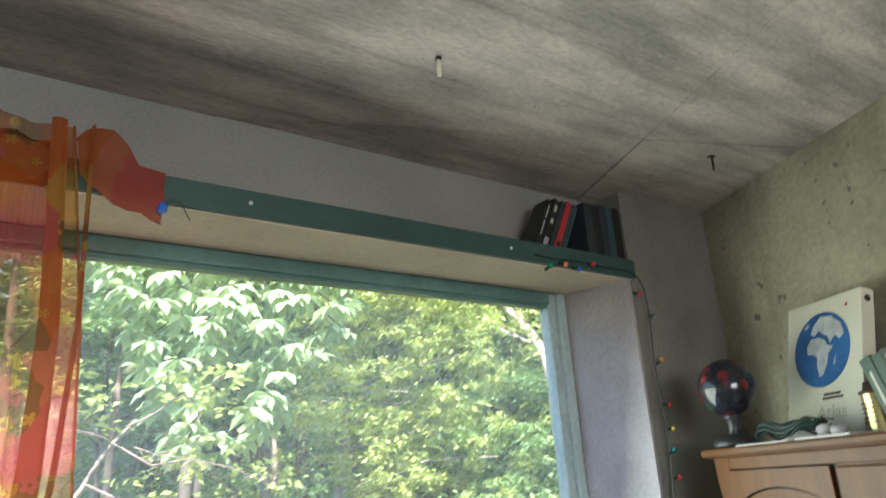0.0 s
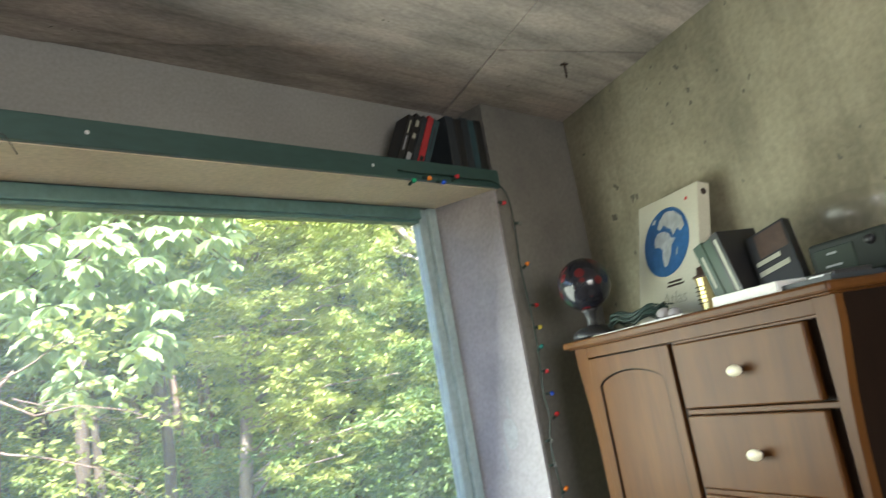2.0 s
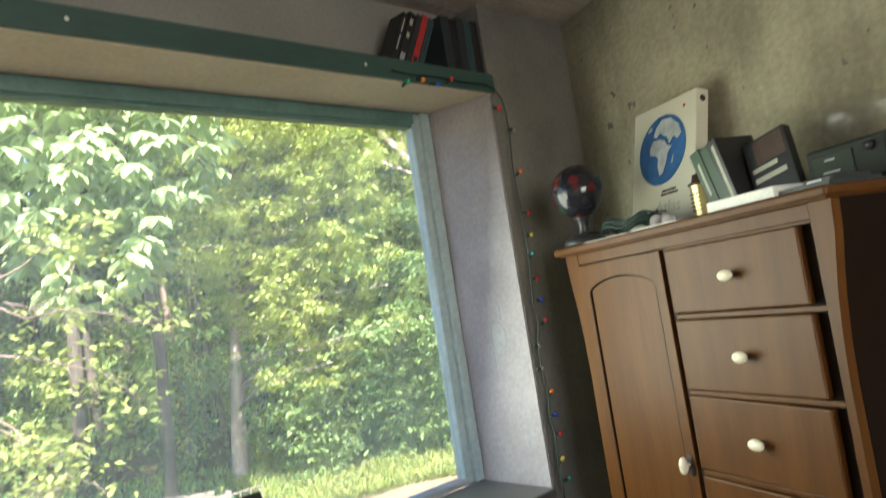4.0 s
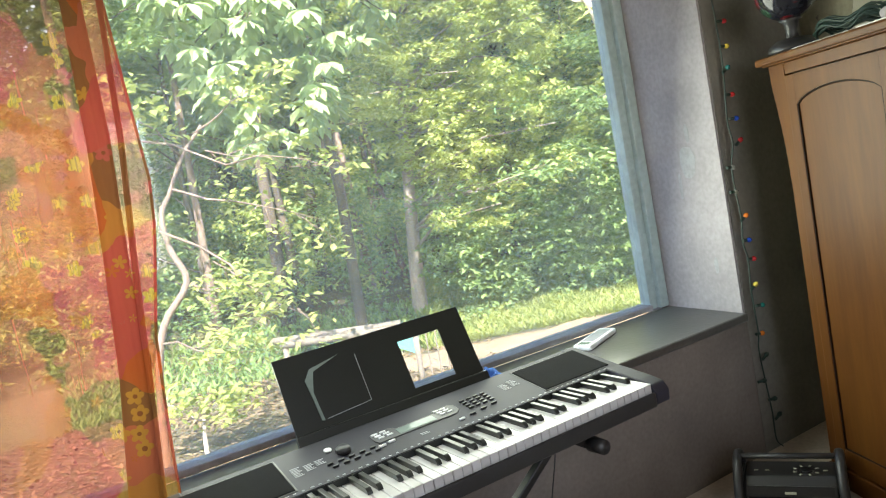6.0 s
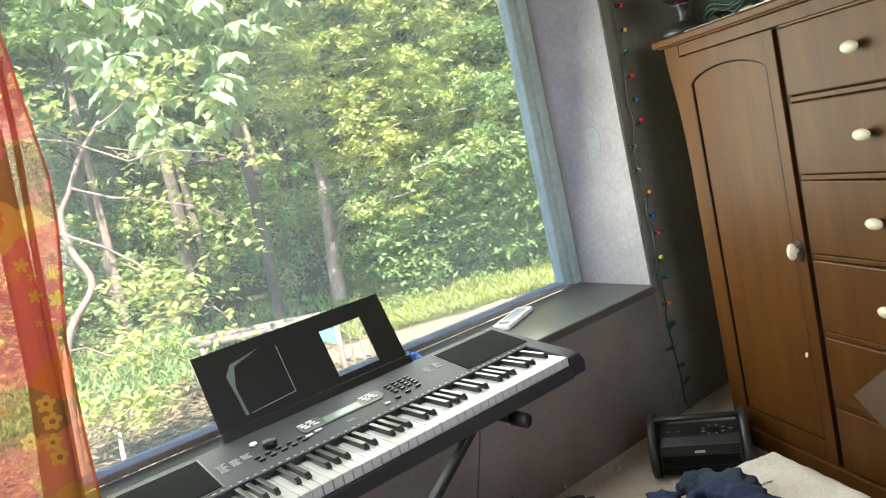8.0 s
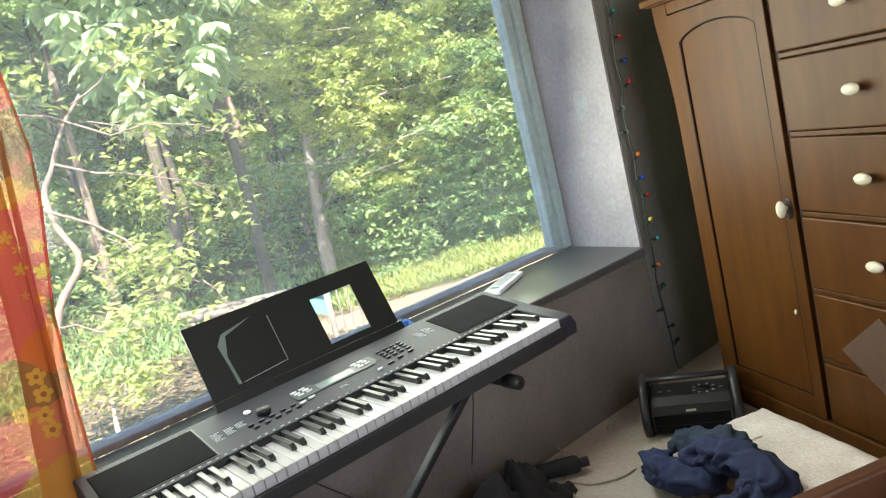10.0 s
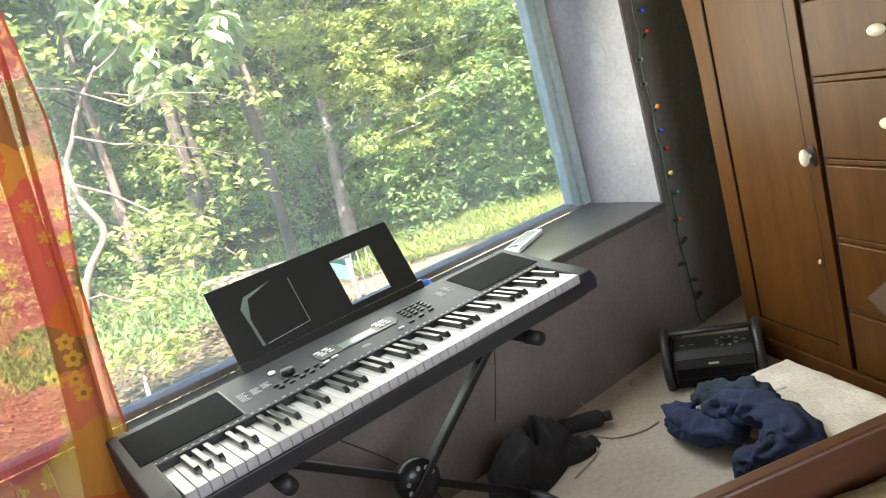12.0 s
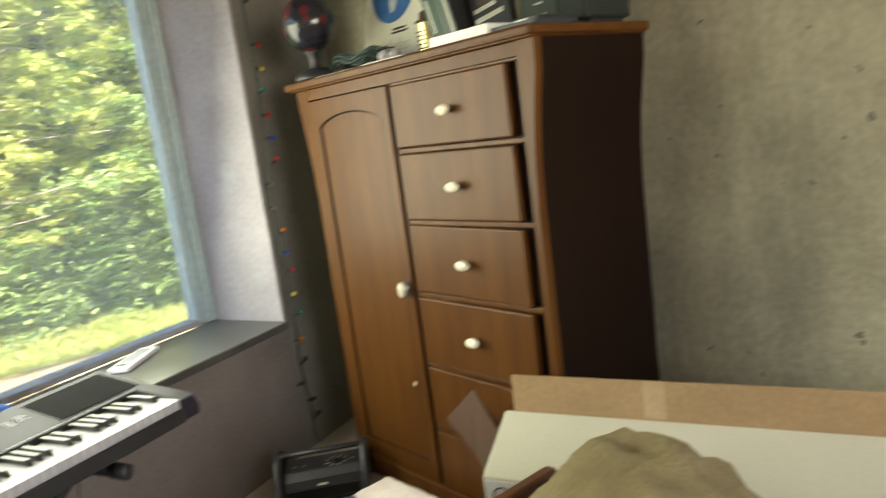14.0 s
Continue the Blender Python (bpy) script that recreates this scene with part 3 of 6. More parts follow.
        rest.faces.new((v[0][1][k], v[0][1][q], v[1][1][q], v[1][1][k]))
    tilt = pose(-0.256, 0.198, 0.124, -25)
    r = part("music_rest", rest, "rest", kb, "upright black plastic music rest with a square opening", False, tilt)
    part("rest_foot", box(-0.004, W + 0.004, -0.014, 0.005, -0.012, 0.012, 0.003), "rest", r)
    part("cut_edge", tube([(W * 0.385, -0.001, H * 0.80), (W * 0.385, -0.001, H * 0.20), (W * 0.16, -0.001, H * 0.16)], 0.0011, 5), "print", r, "pale edge of the moulded outline")
    part("clip", prism([(W * 0.13, H * 0.16), (W * 0.145, H * 0.15), (W * 0.135, H * 0.5), (W * 0.165, H * 0.74), (W * 0.31, H * 0.86), (W * 0.15, H * 0.78), (W * 0.115, H * 0.66), (W * 0.125, H * 0.40)], -0.004, -0.0005, axis="y"), "lcd", r, "thin pale reflecting bracket")
    return kb


keyboard()


def stand():
    st = thing("keyboard_stand", pose(-1.412, -0.245, 0), "folding black steel cross-shaped stand under the keyboard", "stand")
    for s, y in ((1, -0.015), (-1, 0.015)):
        part("leg", prism([(-s * 0.345, 0.022), (-s * 0.310, 0.022), (s * 0.345, 0.506), (s * 0.310, 0.506)], y - 0.012, y + 0.012, 0.003, "y"), "steel", st)
        part("foot", tube([(-s * 0.33, -0.20, 0.020), (-s * 0.33, 0.19, 0.020)], 0.0185, 12), "steel", st, "", True)
        arm = part("arm", tube([(s * 0.345, -0.13, 0.512), (s * 0.345, 0.19, 0.512)], 0.0165, 12), "steel", st, "", True)
        part("end_cap", tube([(s * 0.345, -0.175, 0.512), (s * 0.345, -0.128, 0.512)], [0.018, 0.0195], 12), "black", arm, "", True)
    disc = lathe([(0.0001, -0.028), (0.052, -0.028), (0.055, -0.02), (0.055, 0.02), (0.0001, 0.02)], 28)
    hub = part("hub", disc, "steel", st, "round locking hub", True, pose(0, 0, 0.264, 90))
    for k in range(7):
        a = 0.3 + k * 0.62
        part("hub_hole", lathe([(0.0001, 0.0), (0.006, 0.0), (0.006, 0.0025), (0.0001, 0.0025)], 10), "print", hub, "", False, pose(0.038 * math.cos(a), 0.038 * math.sin(a), 0.0195))
    return st


stand()

# ---- outdoors ----
EYE = Vector((-2.11, -1.7, 0))
GROUND = -0.8
rng = np.random.default_rng(5)


def out(az, dist, z=0.0):
    """A place outside: az is the sideways step for each step ahead, dist the way along the ground."""
    k = dist / math.hypot(az, 1)
    return Vector((EYE.x + az * k, EYE.y + k, z))


def ground_z(x, y):
    d = max(0.0, y - 7.5 + 0.10 * x)
    rise = 0.20 * d if d < 12 else 2.4 + 0.42 * (d - 12)
    return GROUND + min(rise, 12.0) + 0.05 * math.sin(0.9 * x) * math.sin(0.7 * y + 1)


def ground():
    bm = bmesh.new()
    xs = [-400, -120, -60, -35] + [-24 + 0.8 * i for i in range(70)] + [40, 60, 120, 400]
    ys = [0.52] + [0.9 + 0.6 * i for i in range(60)] + [45, 60, 90, 160, 400]
    g = [[bm.verts.new((x, y, ground_z(x, y))) for y in ys] for x in xs]
    for i in range(len(xs) - 1):
        for j in range(len(ys) - 1):
            f = bm.faces.new((g[i][j], g[i + 1][j], g[i + 1][j + 1], g[i][j + 1]))
            f.smooth = True
    return tagged(link("ground", bm, "ground"), "forest floor of dry leaves rising into woods", "ground", "", "structure")


ground()


def dirt_track():
    bm = bmesh.new()
    line = smooth_path([(1.0, 5.9, 0), (1.5, 5.6, 0), (2.2, 5.35, 0), (3.3, 4.7, 0), (5.0, 4.3, 0), (8, 3.7, 0), (12, 3.0, 0)], 8)
    prev = None
    for i, p in enumerate(line):
        half = 0.50 + 0.08 * math.sin(i * 1.3) + (0.15 if p.x > 1 else -0.1)
        row = [bm.verts.new((p.x - 0.25 * s, p.y + s * half, ground_z(p.x - 0.25 * s, p.y + s * half) + (0.03 if abs(s) < 0.95 else -0.03))) for s in (-1, -0.6, -0.2, 0.2, 0.6, 1)]
        if prev:
            for a in range(5):
                bm.faces.new((prev[a], row[a], row[a + 1], prev[a + 1])).smooth = True
        prev = row
    return tagged(link("road", bm, "dirt"), "sunlit pale dirt track through the clearing", "road", "", "structure")


dirt_track()


def leaves(name, centres, size, mat, parent=None, droop=0.35, width=0.42, upness=0.6, seed=1):
    """Many folded leaves, one island each, about centres."""
    r = np.random.default_rng(seed)
    c = np.asarray(centres, float)
    n = len(c)
    a = r.uniform(0, 2 * np.pi, n)
    d = np.stack([np.cos(a), np.sin(a), -droop + r.normal(0, 0.35, n)], 1)
    d /= np.linalg.norm(d, axis=1)[:, None]
    up = np.stack([r.normal(0, 1 - upness, n), r.normal(0, 1 - upness, n), np.ones(n)], 1)
    side = np.cross(d, up)
    side /= np.linalg.norm(side, axis=1)[:, None] + 1e-9
    nor = np.cross(side, d)
    L = (size * r.uniform(0.65, 1.25, n))[:, None]
    w = L * width * 0.5
    base, tip = c, c + d * L
    mid = c + d * L * 0.45
    lf, rt = mid + side * w + nor * w * 0.35, mid - side * w + nor * w * 0.35
    v = np.stack([base, lf, tip, rt], 1).reshape(-1, 3)
    k = np.arange(n)[:, None] * 4
    f = np.concatenate([k + np.array([[0, 2, 1]]), k + np.array([[0, 3, 2]])], 1).reshape(-1, 3)
    me = bpy.data.meshes.new(name)
    me.from_pydata(v.tolist(), [], f.tolist())
    me.materials.append(M[mat])
    ob = new(name, me)
    if parent is not None:
        ob.parent = parent
    return ob


def cloud(r, centre, radii, n):
    """Points in an uneven clump: sub-clumps on an ellipsoid's shell and inside."""
    k = max(4, n // 45)
    s = r.normal(0, 1, (k, 3))
    s /= np.linalg.norm(s, axis=1)[:, None]
    s *= r.uniform(0.35, 1.0, (k, 1)) ** 0.6
    pts = s[r.integers(0, k, n)] + r.normal(0, 0.16, (n, 3)) * np.array([1, 1, 0.6])
    return np.asarray(centre) + pts * np.asarray(radii)


def tree(name, label, base, height, radius, lean, limbs, crown_mat, leaf, n_leaves, bark="bark", seed=1, crown_from=0.35, spread=1.6, group="trees beyond the clearing"):
    r = np.random.default_rng(seed)
    base = Vector(base)
    t = thing(name, pose(*base), label, "tree", group)
    pts = []
    for i in range(9):
        k = i / 8
        pts.append(Vector((lean[0] * k + 0.06 * math.sin(3 * k + seed), lean[1] * k + 0.06 * math.cos(4 * k + seed), height * k - 0.15)))
    bm = tube(pts, [radius * (1.25 - 1.0 * i / 8) if i else radius * 1.5 for i in range(9)], 9)
    ends = []
    for i in range(limbs):
        k = crown_from + (0.97 - crown_from) * (i + 0.5) / limbs
        p = pts[min(int(k * 8), 7)].lerp(pts[min(int(k * 8) + 1, 8)], k * 8 - int(k * 8))
        a = r.uniform(0, 2 * math.pi)
        ln = spread * (1.15 - 0.6 * k) * r.uniform(0.7, 1.2)
        q = p + Vector((math.cos(a) * ln, math.sin(a) * ln, ln * r.uniform(0.1, 0.6)))
        m = p.lerp(q, 0.5) + Vector((0, 0, 0.12 * ln))
        rr = radius * 0.35 * (1.2 - k)
        tube([p, m, q], [rr, rr * 0.7, rr * 0.25], 6, bm)
        ends += [m, q]
    part("trunk", bm, bark, t, "", True)
    per = max(20, n_leaves // max(1, len(ends)))
    c = np.concatenate([cloud(r, e, np.array([0.62, 0.62, 0.42]) * spread * 0.62, per) for e in ends])
    leaves("crown", c, leaf, crown_mat, t, seed=seed)
    return t


def g(az, dist):
    p = out(az, dist)
    return Vector((p.x, p.y, ground_z(p.x, p.y)))


def hung(name, label, base, trunk_pts, radius, hubs, leaf, mat, bark, per, radii, seed, group="trees beyond the clearing", width=0.42):
    """A tree whose limbs reach out to the given hubs, each with a clump of leaves."""
    r = np.random.default_rng(seed)
    t = thing(name, pose(*base), label, "tree", group)
    pts = smooth_path(trunk_pts, 4)
    n = len(pts)
    bm = tube(pts, [radius * (1.15 - 0.95 * k / (n - 1)) for k in range(n)], 10)
    own = [Vector(h) - Vector(base) for h in hubs]
    for h in own[::4]:
        low = [p for p in pts if p.z < h.z - 0.15] or pts[:1]
        k = low[-1]
        m = k.lerp(h, 0.55) + Vector(r.normal(0, 0.10, 3)) + Vector((0, 0, 0.15))
        tube([k, m, h], [radius * 0.28, radius * 0.16, 0.006], 5, bm)
    part("trunk", bm, bark, t, "", True)
    c = np.concatenate([cloud(r, tuple(h), np.array(radii) * r.uniform(0.7, 1.3), per) for h in own])
    leaves("crown", c, leaf, mat, t, seed=seed, width=width)
    return t


def maple():
    r = np.random.default_rng(3)
    b = g(0.502, 10.6)
    hubs = []
    for i in range(330):
        az, el = r.uniform(0.47, 0.86), r.uniform(-0.09, 0.46)
        low = -0.02 + (0.10 if az < 0.52 else 0.0) - (0.06 if 0.58 < az < 0.74 else 0.0)
        if el < low:
            continue
        d_ = r.uniform(9.0, 10.8)
        hubs.append(out(az, d_, 1.2 + el * d_))
    trunk = [(0, 0, -0.15), (0.10, 0.0, 0.9), (0.27, 0.03, 2.2), (0.42, 0.05, 3.6), (0.7, 0.1, 5.4), (0.9, 0.1, 7.2)]
    return hung("maple_tree", "slender tree with pale lower trunk and yellow-green leaves", b, trunk, 0.105, hubs, 0.085, "leaf_yellow", "maple_bark", 135, (0.42, 0.42, 0.30), 3)


maple()
for az, dist, lean, rad, sd in ((0.425, 11.6, -0.15, 0.062, 71), (0.452, 12.4, 0.5, 0.05, 72), (0.492, 11.9, -0.45, 0.045, 73), (0.405, 12.6, 0.1, 0.06, 74), (0.20, 11.0, 0.2, 0.055, 75)):
    tree("forest_tree", "thin reddish-brown woodland trunk with a high green crown", g(az, dist), 8.5, rad, (lean, 0.2), 14, "leaf_mid", 0.12, 8000, "red_bark", sd, 0.42, 1.7)
protos = [
    tree("forest_tree", "tall woodland tree with green leaves", g(0.33, 11.2), 9.0, 0.075, (-0.4, 0.2), 16, "leaf_mid", 0.13, 12000, "bark", 11, 0.30, 2.0),
    tree("forest_tree", "tall woodland tree with green leaves", g(0.36, 12.0), 10.0, 0.085, (0.5, 0.3), 16, "leaf_dark", 0.14, 12000, "bark", 12, 0.25, 2.2),
    tree("forest_tree", "tall woodland tree with yellow-green leaves", g(0.74, 11.6), 8.0, 0.08, (0.2, 0.2), 18, "leaf_yellow", 0.12, 14000, "bark", 13, 0.18, 2.1),
    tree("forest_tree", "young woodland tree with green leaves", g(0.95, 11.0), 6.0, 0.055, (0.2, 0.1), 16, "leaf_mid", 0.11, 12000, "bark", 14, 0.08, 1.9),
]
spots = [(0.02, 12, 1), (0.10, 10.5, 0), (0.16, 14, 1), (0.20, 11.5, 3), (0.26, 13.5, 0), (0.30, 10.8, 1), (0.34, 16, 0), (0.40, 14, 1), (0.47, 13, 0),
         (0.50, 17, 1), (0.56, 12.5, 1), (0.60, 11.9, 3), (0.62, 15, 2), (0.68, 13.5, 0), (0.72, 17, 1), (0.80, 14.5, 2), (0.84, 12.5, 3), (0.90, 16, 0), (0.98, 14.2, 2),
         (1.0, 13.0, 2), (1.10, 12.8, 3), (1.12, 14, 0), (1.2, 11.5, 3), (1.3, 13, 2), (-0.10, 11, 1), (-0.2, 13, 0), (-0.05, 15, 2), (0.55, 20, 0), (0.85, 20, 1),
         (0.25, 19, 1), (0.1, 18, 0), (0.4, 22, 2), (0.7, 22, 0), (1.05, 19, 1), (1.25, 18, 0), (-0.15, 20, 1), (0.60, 12.2, 3), (0.70, 11.2, 2), (0.80, 11.0, 3), (0.64, 12.8, 2), (0.88, 11.4, 2)]
for i, (az, dist, k) in enumerate(spots):
    p = g(az, dist)
    copy_thing(protos[k], pose(p.x, p.y, p.z, 0, 0, (i * 77) % 360))
bpy.context.view_layer.update()

# low growth, far woods and litter
u = rng.uniform(-0.3, 1.5, 900)
dd = rng.uniform(10.7, 16, 900)
c = []
for a, d_ in zip(u, dd):
    p = g(a, d_)
    c.append(cloud(rng, (p.x, p.y, p.z + rng.uniform(0.1, 0.9)), (0.55, 0.55, 0.45), 40))
tagged(leaves("understory", np.concatenate(c), 0.10, "leaf_mid", None, seed=21), "dense green undergrowth at the edge of the woods", "undergrowth", "", "stuff")
c, c2 = [], []
for k in range(1500):
    a, d_ = rng.uniform(-0.2, 1.4), rng.uniform(10.9, 14.5)
    p = g(a, d_)
    h = rng.uniform(0.2, 4.6) * (0.40 if a < 0.50 else 1.0 if a < 0.9 else 0.75)
    (c if rng.uniform() < 0.55 else c2).append(cloud(rng, (p.x, p.y, p.z + h), (0.5, 0.5, 0.38), 55))
for k in range(750):
    a, d_ = rng.uniform(0.45, 1.35), rng.uniform(11.3, 14.5)
    p = g(a, d_)
    c2.append(cloud(rng, (p.x, p.y, p.z + rng.uniform(1.0, 6.2)), (0.5, 0.5, 0.34), 60))
for k in range(330):
    a, d_ = rng.uniform(0.56, 1.3), rng.uniform(9.7, 10.5)
    p = out(a, d_)
    c.append(cloud(rng, (p.x, p.y, 1.2 + d_ * rng.uniform(-0.175, -0.02)), (0.40, 0.40, 0.30), 60))
for k in range(700):
    a, d_ = rng.uniform(0.76, 1.4), rng.uniform(10.6, 12.4)
    p = out(a, d_)
    c.append(cloud(rng, (p.x, p.y, 1.2 + d_ * rng.uniform(-0.17, 0.40)), (0.48, 0.48, 0.36), 70))
tagged(leaves("shrubs", np.concatenate(c), 0.105, "leaf_mid", None, seed=24), "green shrubs filling the edge of the woods", "shrubs", "", "stuff")
tagged(leaves("shrubs", np.concatenate(c2), 0.105, "leaf_yellow", None, seed=25), "sunlit yellow-green shrubs at the edge of the woods", "shrubs", "", "stuff")
c = []
for a, d_, h in zip(rng.uniform(-0.5, 1.9, 1500), rng.uniform(17, 34, 1500), rng.uniform(0, 1, 1500)):
    p = g(a, d_)
    c.append(cloud(rng, (p.x, p.y, p.z + h * 11), (1.1, 1.1, 0.8), 70))
tagged(leaves("far_woods", np.concatenate(c), 0.30, "leaf_dark", None, seed=22), "dense green woods on the rising hillside", "woods", "", "stuff")

# ---- more of the outdoors ----
def broadleaf():
    b = g(0.40, 9.0)
    t = thing("broadleaf_tree", pose(b.x, b.y, b.z), "tree with large bright pale green drooping leaves", "tree")
    r = np.random.default_rng(31)
    origin = np.array(b)
    trunk = tube([(0, 0, -0.1), (0.05, -0.1, 2.0), (-0.1, -0.3, 4.2), (-0.2, -0.5, 6.0)], [0.075, 0.065, 0.05, 0.03], 9)
    hubs = []
    while len(hubs) < 430:
        az, el = r.uniform(0.15, 0.58), r.uniform(0.075, 0.50)
        left, right = np.interp(el, [0.07, 0.18, 0.25, 0.33, 0.5], [0.285, 0.235, 0.215, 0.16, 0.12]), np.interp(el, [0.07, 0.12, 0.19, 0.215, 0.29, 0.5], [0.35, 0.43, 0.44, 0.55, 0.56, 0.62])
        if not left < az < right or (az > 0.45 and r.uniform() < 0.45) or math.sin(31 * az + 3) * math.sin(27 * el + 1) < -0.72:
            continue
        d_ = r.uniform(5.8, 7.2)
        p = out(az, d_, 1.2 + el * d_)
        hubs.append(np.array(p) - origin)
    for i in range(0, len(hubs), 9):
        h = hubs[i]
        k = Vector((-0.15, -0.4, 2.6 + 0.5 * h[2]))
        if k.z > 6.0:
            k.z = 6.0
        m = k.lerp(Vector(h), 0.55) + Vector((0, 0, 0.25))
        tube([k, m, Vector(h)], [0.022, 0.013, 0.006], 5, trunk)
    part("trunk", trunk, "bark", t, "", True)
    vs, fs = [], []
    for h in hubs:
        n = r.integers(6, 11)
        a0 = r.uniform(0, 6.28)
        for k in range(n):
            a = a0 + 6.283 * k / n + r.normal(0, 0.2)
            d_ = np.array([math.cos(a), math.sin(a), -0.55 + r.normal(0, 0.25)])
            d_ /= np.linalg.norm(d_)
            sd = np.cross(d_, [r.normal(0, 0.25), r.normal(0, 0.25), 1])
            sd /= np.linalg.norm(sd)
            nn = np.cross(sd, d_)
            L = 0.185 * r.uniform(0.7, 1.2)
            w = L * 0.22
            base = h + d_ * 0.02
            o = len(vs)
            vs += [base, base + d_ * L * 0.3 + sd * w * 0.8 + nn * 0.01, base + d_ * L * 0.65 + sd * w + nn * 0.008, base + d_ * L - nn * 0.03,
                   base + d_ * L * 0.65 - sd * w + nn * 0.008, base + d_ * L * 0.3 - sd * w * 0.8 + nn * 0.01, base + d_ * L * 0.5 - nn * 0.006]
            fs += [(o, o + 6, o + 1), (o + 1, o + 6, o + 2), (o + 2, o + 6, o + 3), (o + 3, o + 6, o + 4), (o + 4, o + 6, o + 5), (o + 5, o + 6, o)]
    me = bpy.data.meshes.new("crown")
    me.from_pydata([tuple(v) for v in vs], [], fs)
    me.materials.append(M["leaf_big"])
    ob = new("crown", me)
    ob.parent = t


broadleaf()


def twig(bm, a, b, r0, r, depth=2, n=4):
    """A bent twig from a to b with finer side twigs."""
    a, b = Vector(a), Vector(b)
    ln = (b - a).length
    mid = [a.lerp(b, k / 5) + Vector(r.normal(0, 0.03 * ln, 3)) * (0 < k < 5) for k in range(6)]
    tube(mid, [r0 * (1 - 0.15 * k) for k in range(6)], 5, bm)
    tips = [b]
    if depth:
        for i in range(n):
            k = r.uniform(0.25, 0.95)
            p = a.lerp(b, k)
            q = p + ((b - a).normalized() * 0.7 + Vector(r.normal(0, 0.5, 3))) * ln * r.uniform(0.15, 0.35)
            tips += twig(bm, p, q, r0 * 0.5, r, depth - 1, 3)
    return tips


def pale_tree(name, label, az, dist, shape, radius, twigs, seed, leaf=None, n_leaf=0, bark="pale_bark"):
    r = np.random.default_rng(seed)
    b = g(az, dist)
    t = thing(name, pose(b.x, b.y, b.z), label, "tree")
    pts = [Vector(out(a, d_, z)) - b for a, d_, z in shape]
    bm = tube(smooth_path(pts, 4), [radius * (1 - 0.6 * k / (4 * (len(pts) - 1))) for k in range(4 * (len(pts) - 1) + 1)], 8)
    tips = []
    for (a1, d1, z1), (a2, d2, z2), rr in twigs:
        tips += twig(bm, out(a1, d1, z1) - b, out(a2, d2, z2) - b, rr, r)
    part("trunk", bm, bark, t, "", True)
    if leaf:
        c = np.concatenate([cloud(r, tuple(p), (0.28, 0.28, 0.16), n_leaf) for p in tips])
        leaves("crown", c, 0.085, leaf, t, seed=seed, width=0.55)
    return t


pale_tree("dead_tree", "bare dead tree with pale forked trunk", 0.985, 9.9, [(0.985, 9.9, -0.8), (0.985, 9.9, 1.2), (0.982, 9.9, 1.9), (0.976, 9.9, 2.75), (0.935, 9.9, 3.25), (0.866, 9.9, 3.75), (0.82, 9.9, 4.3)], 0.10,
          [((0.976, 9.9, 2.7), (0.968, 9.9, 4.4), 0.06), ((0.93, 9.9, 3.3), (0.90, 9.8, 4.3), 0.03), ((0.95, 9.9, 3.1), (0.84, 9.8, 3.35), 0.022), ((0.97, 9.9, 3.3), (1.01, 9.9, 4.3), 0.025), ((0.98, 9.9, 2.2), (1.03, 9.8, 2.5), 0.018)], 41)
pale_tree("leaning_tree", "leaning pale dead tree with bare twigs and few leaves", 0.10, 5.6, [(0.09, 5.6, -0.8), (0.11, 5.6, 0.1), (0.131, 5.6, 0.52), (0.171, 5.6, 0.80), (0.160, 5.6, 1.05), (0.158, 5.6, 1.30), (0.175, 5.6, 1.46), (0.20, 5.6, 1.70), (0.233, 5.6, 1.90)], 0.032,
          [((0.176, 5.6, 1.49), (0.374, 5.4, 1.06), 0.010), ((0.149, 5.6, 1.86), (0.416, 5.4, 1.40), 0.010), ((0.151, 5.5, 1.20), (0.335, 5.2, 0.38), 0.012), ((0.171, 5.6, 0.80), (0.30, 5.3, 0.62), 0.009),
           ((0.12, 5.6, 0.4), (0.24, 5.2, 0.25), 0.009), ((0.20, 5.6, 1.7), (0.14, 5.4, 2.15), 0.009), ((0.22, 5.6, 1.85), (0.32, 5.4, 2.1), 0.009)], 42, "leaf_yellow", 9, "red_bark")
pale_tree("sapling", "small sapling with bright yellow-green leaves", 0.15, 6.5, [(0.148, 6.5, -0.85), (0.150, 6.5, -0.6), (0.158, 6.5, -0.3)], 0.026,
          [((0.15, 6.5, -0.5), (0.20, 6.4, -0.30), 0.008), ((0.15, 6.5, -0.45), (0.11, 6.4, -0.18), 0.008), ((0.152, 6.5, -0.5), (0.175, 6.2, -0.28), 0.008)], 43, "leaf_yellow", 9)

c = []
for k in range(11000):
    a, d_ = rng.uniform(-0.1, 0.62), rng.uniform(4.5, 9.0)
    p = g(a, d_)
    c.append((p.x, p.y, p.z + 0.012))
tagged(leaves("leaf_litter", np.array(c), 0.065, "litter", None, droop=0.0, width=0.6, upness=0.85, seed=51), "scattered dry tan leaves on the ground", "leaf litter", "", "stuff")
c = []
for k in range(42000):
    a, d_ = rng.uniform(0.50, 1.25), rng.uniform(8.7, 12.0)
    p = g(a, d_)
    c.append((p.x, p.y, p.z))
tagged(leaves("grass", np.array(c), 0.15, "grass", None, droop=-0.9, width=0.16, upness=0.5, seed=52), "short sunlit yellow-green grass beside the track", "grass", "", "stuff")
c = []
for k in range(5000):
    a, d_ = rng.uniform(0.0, 0.58), rng.uniform(8.8, 11)
    p = g(a, d_)
    c.append((p.x, p.y, p.z))
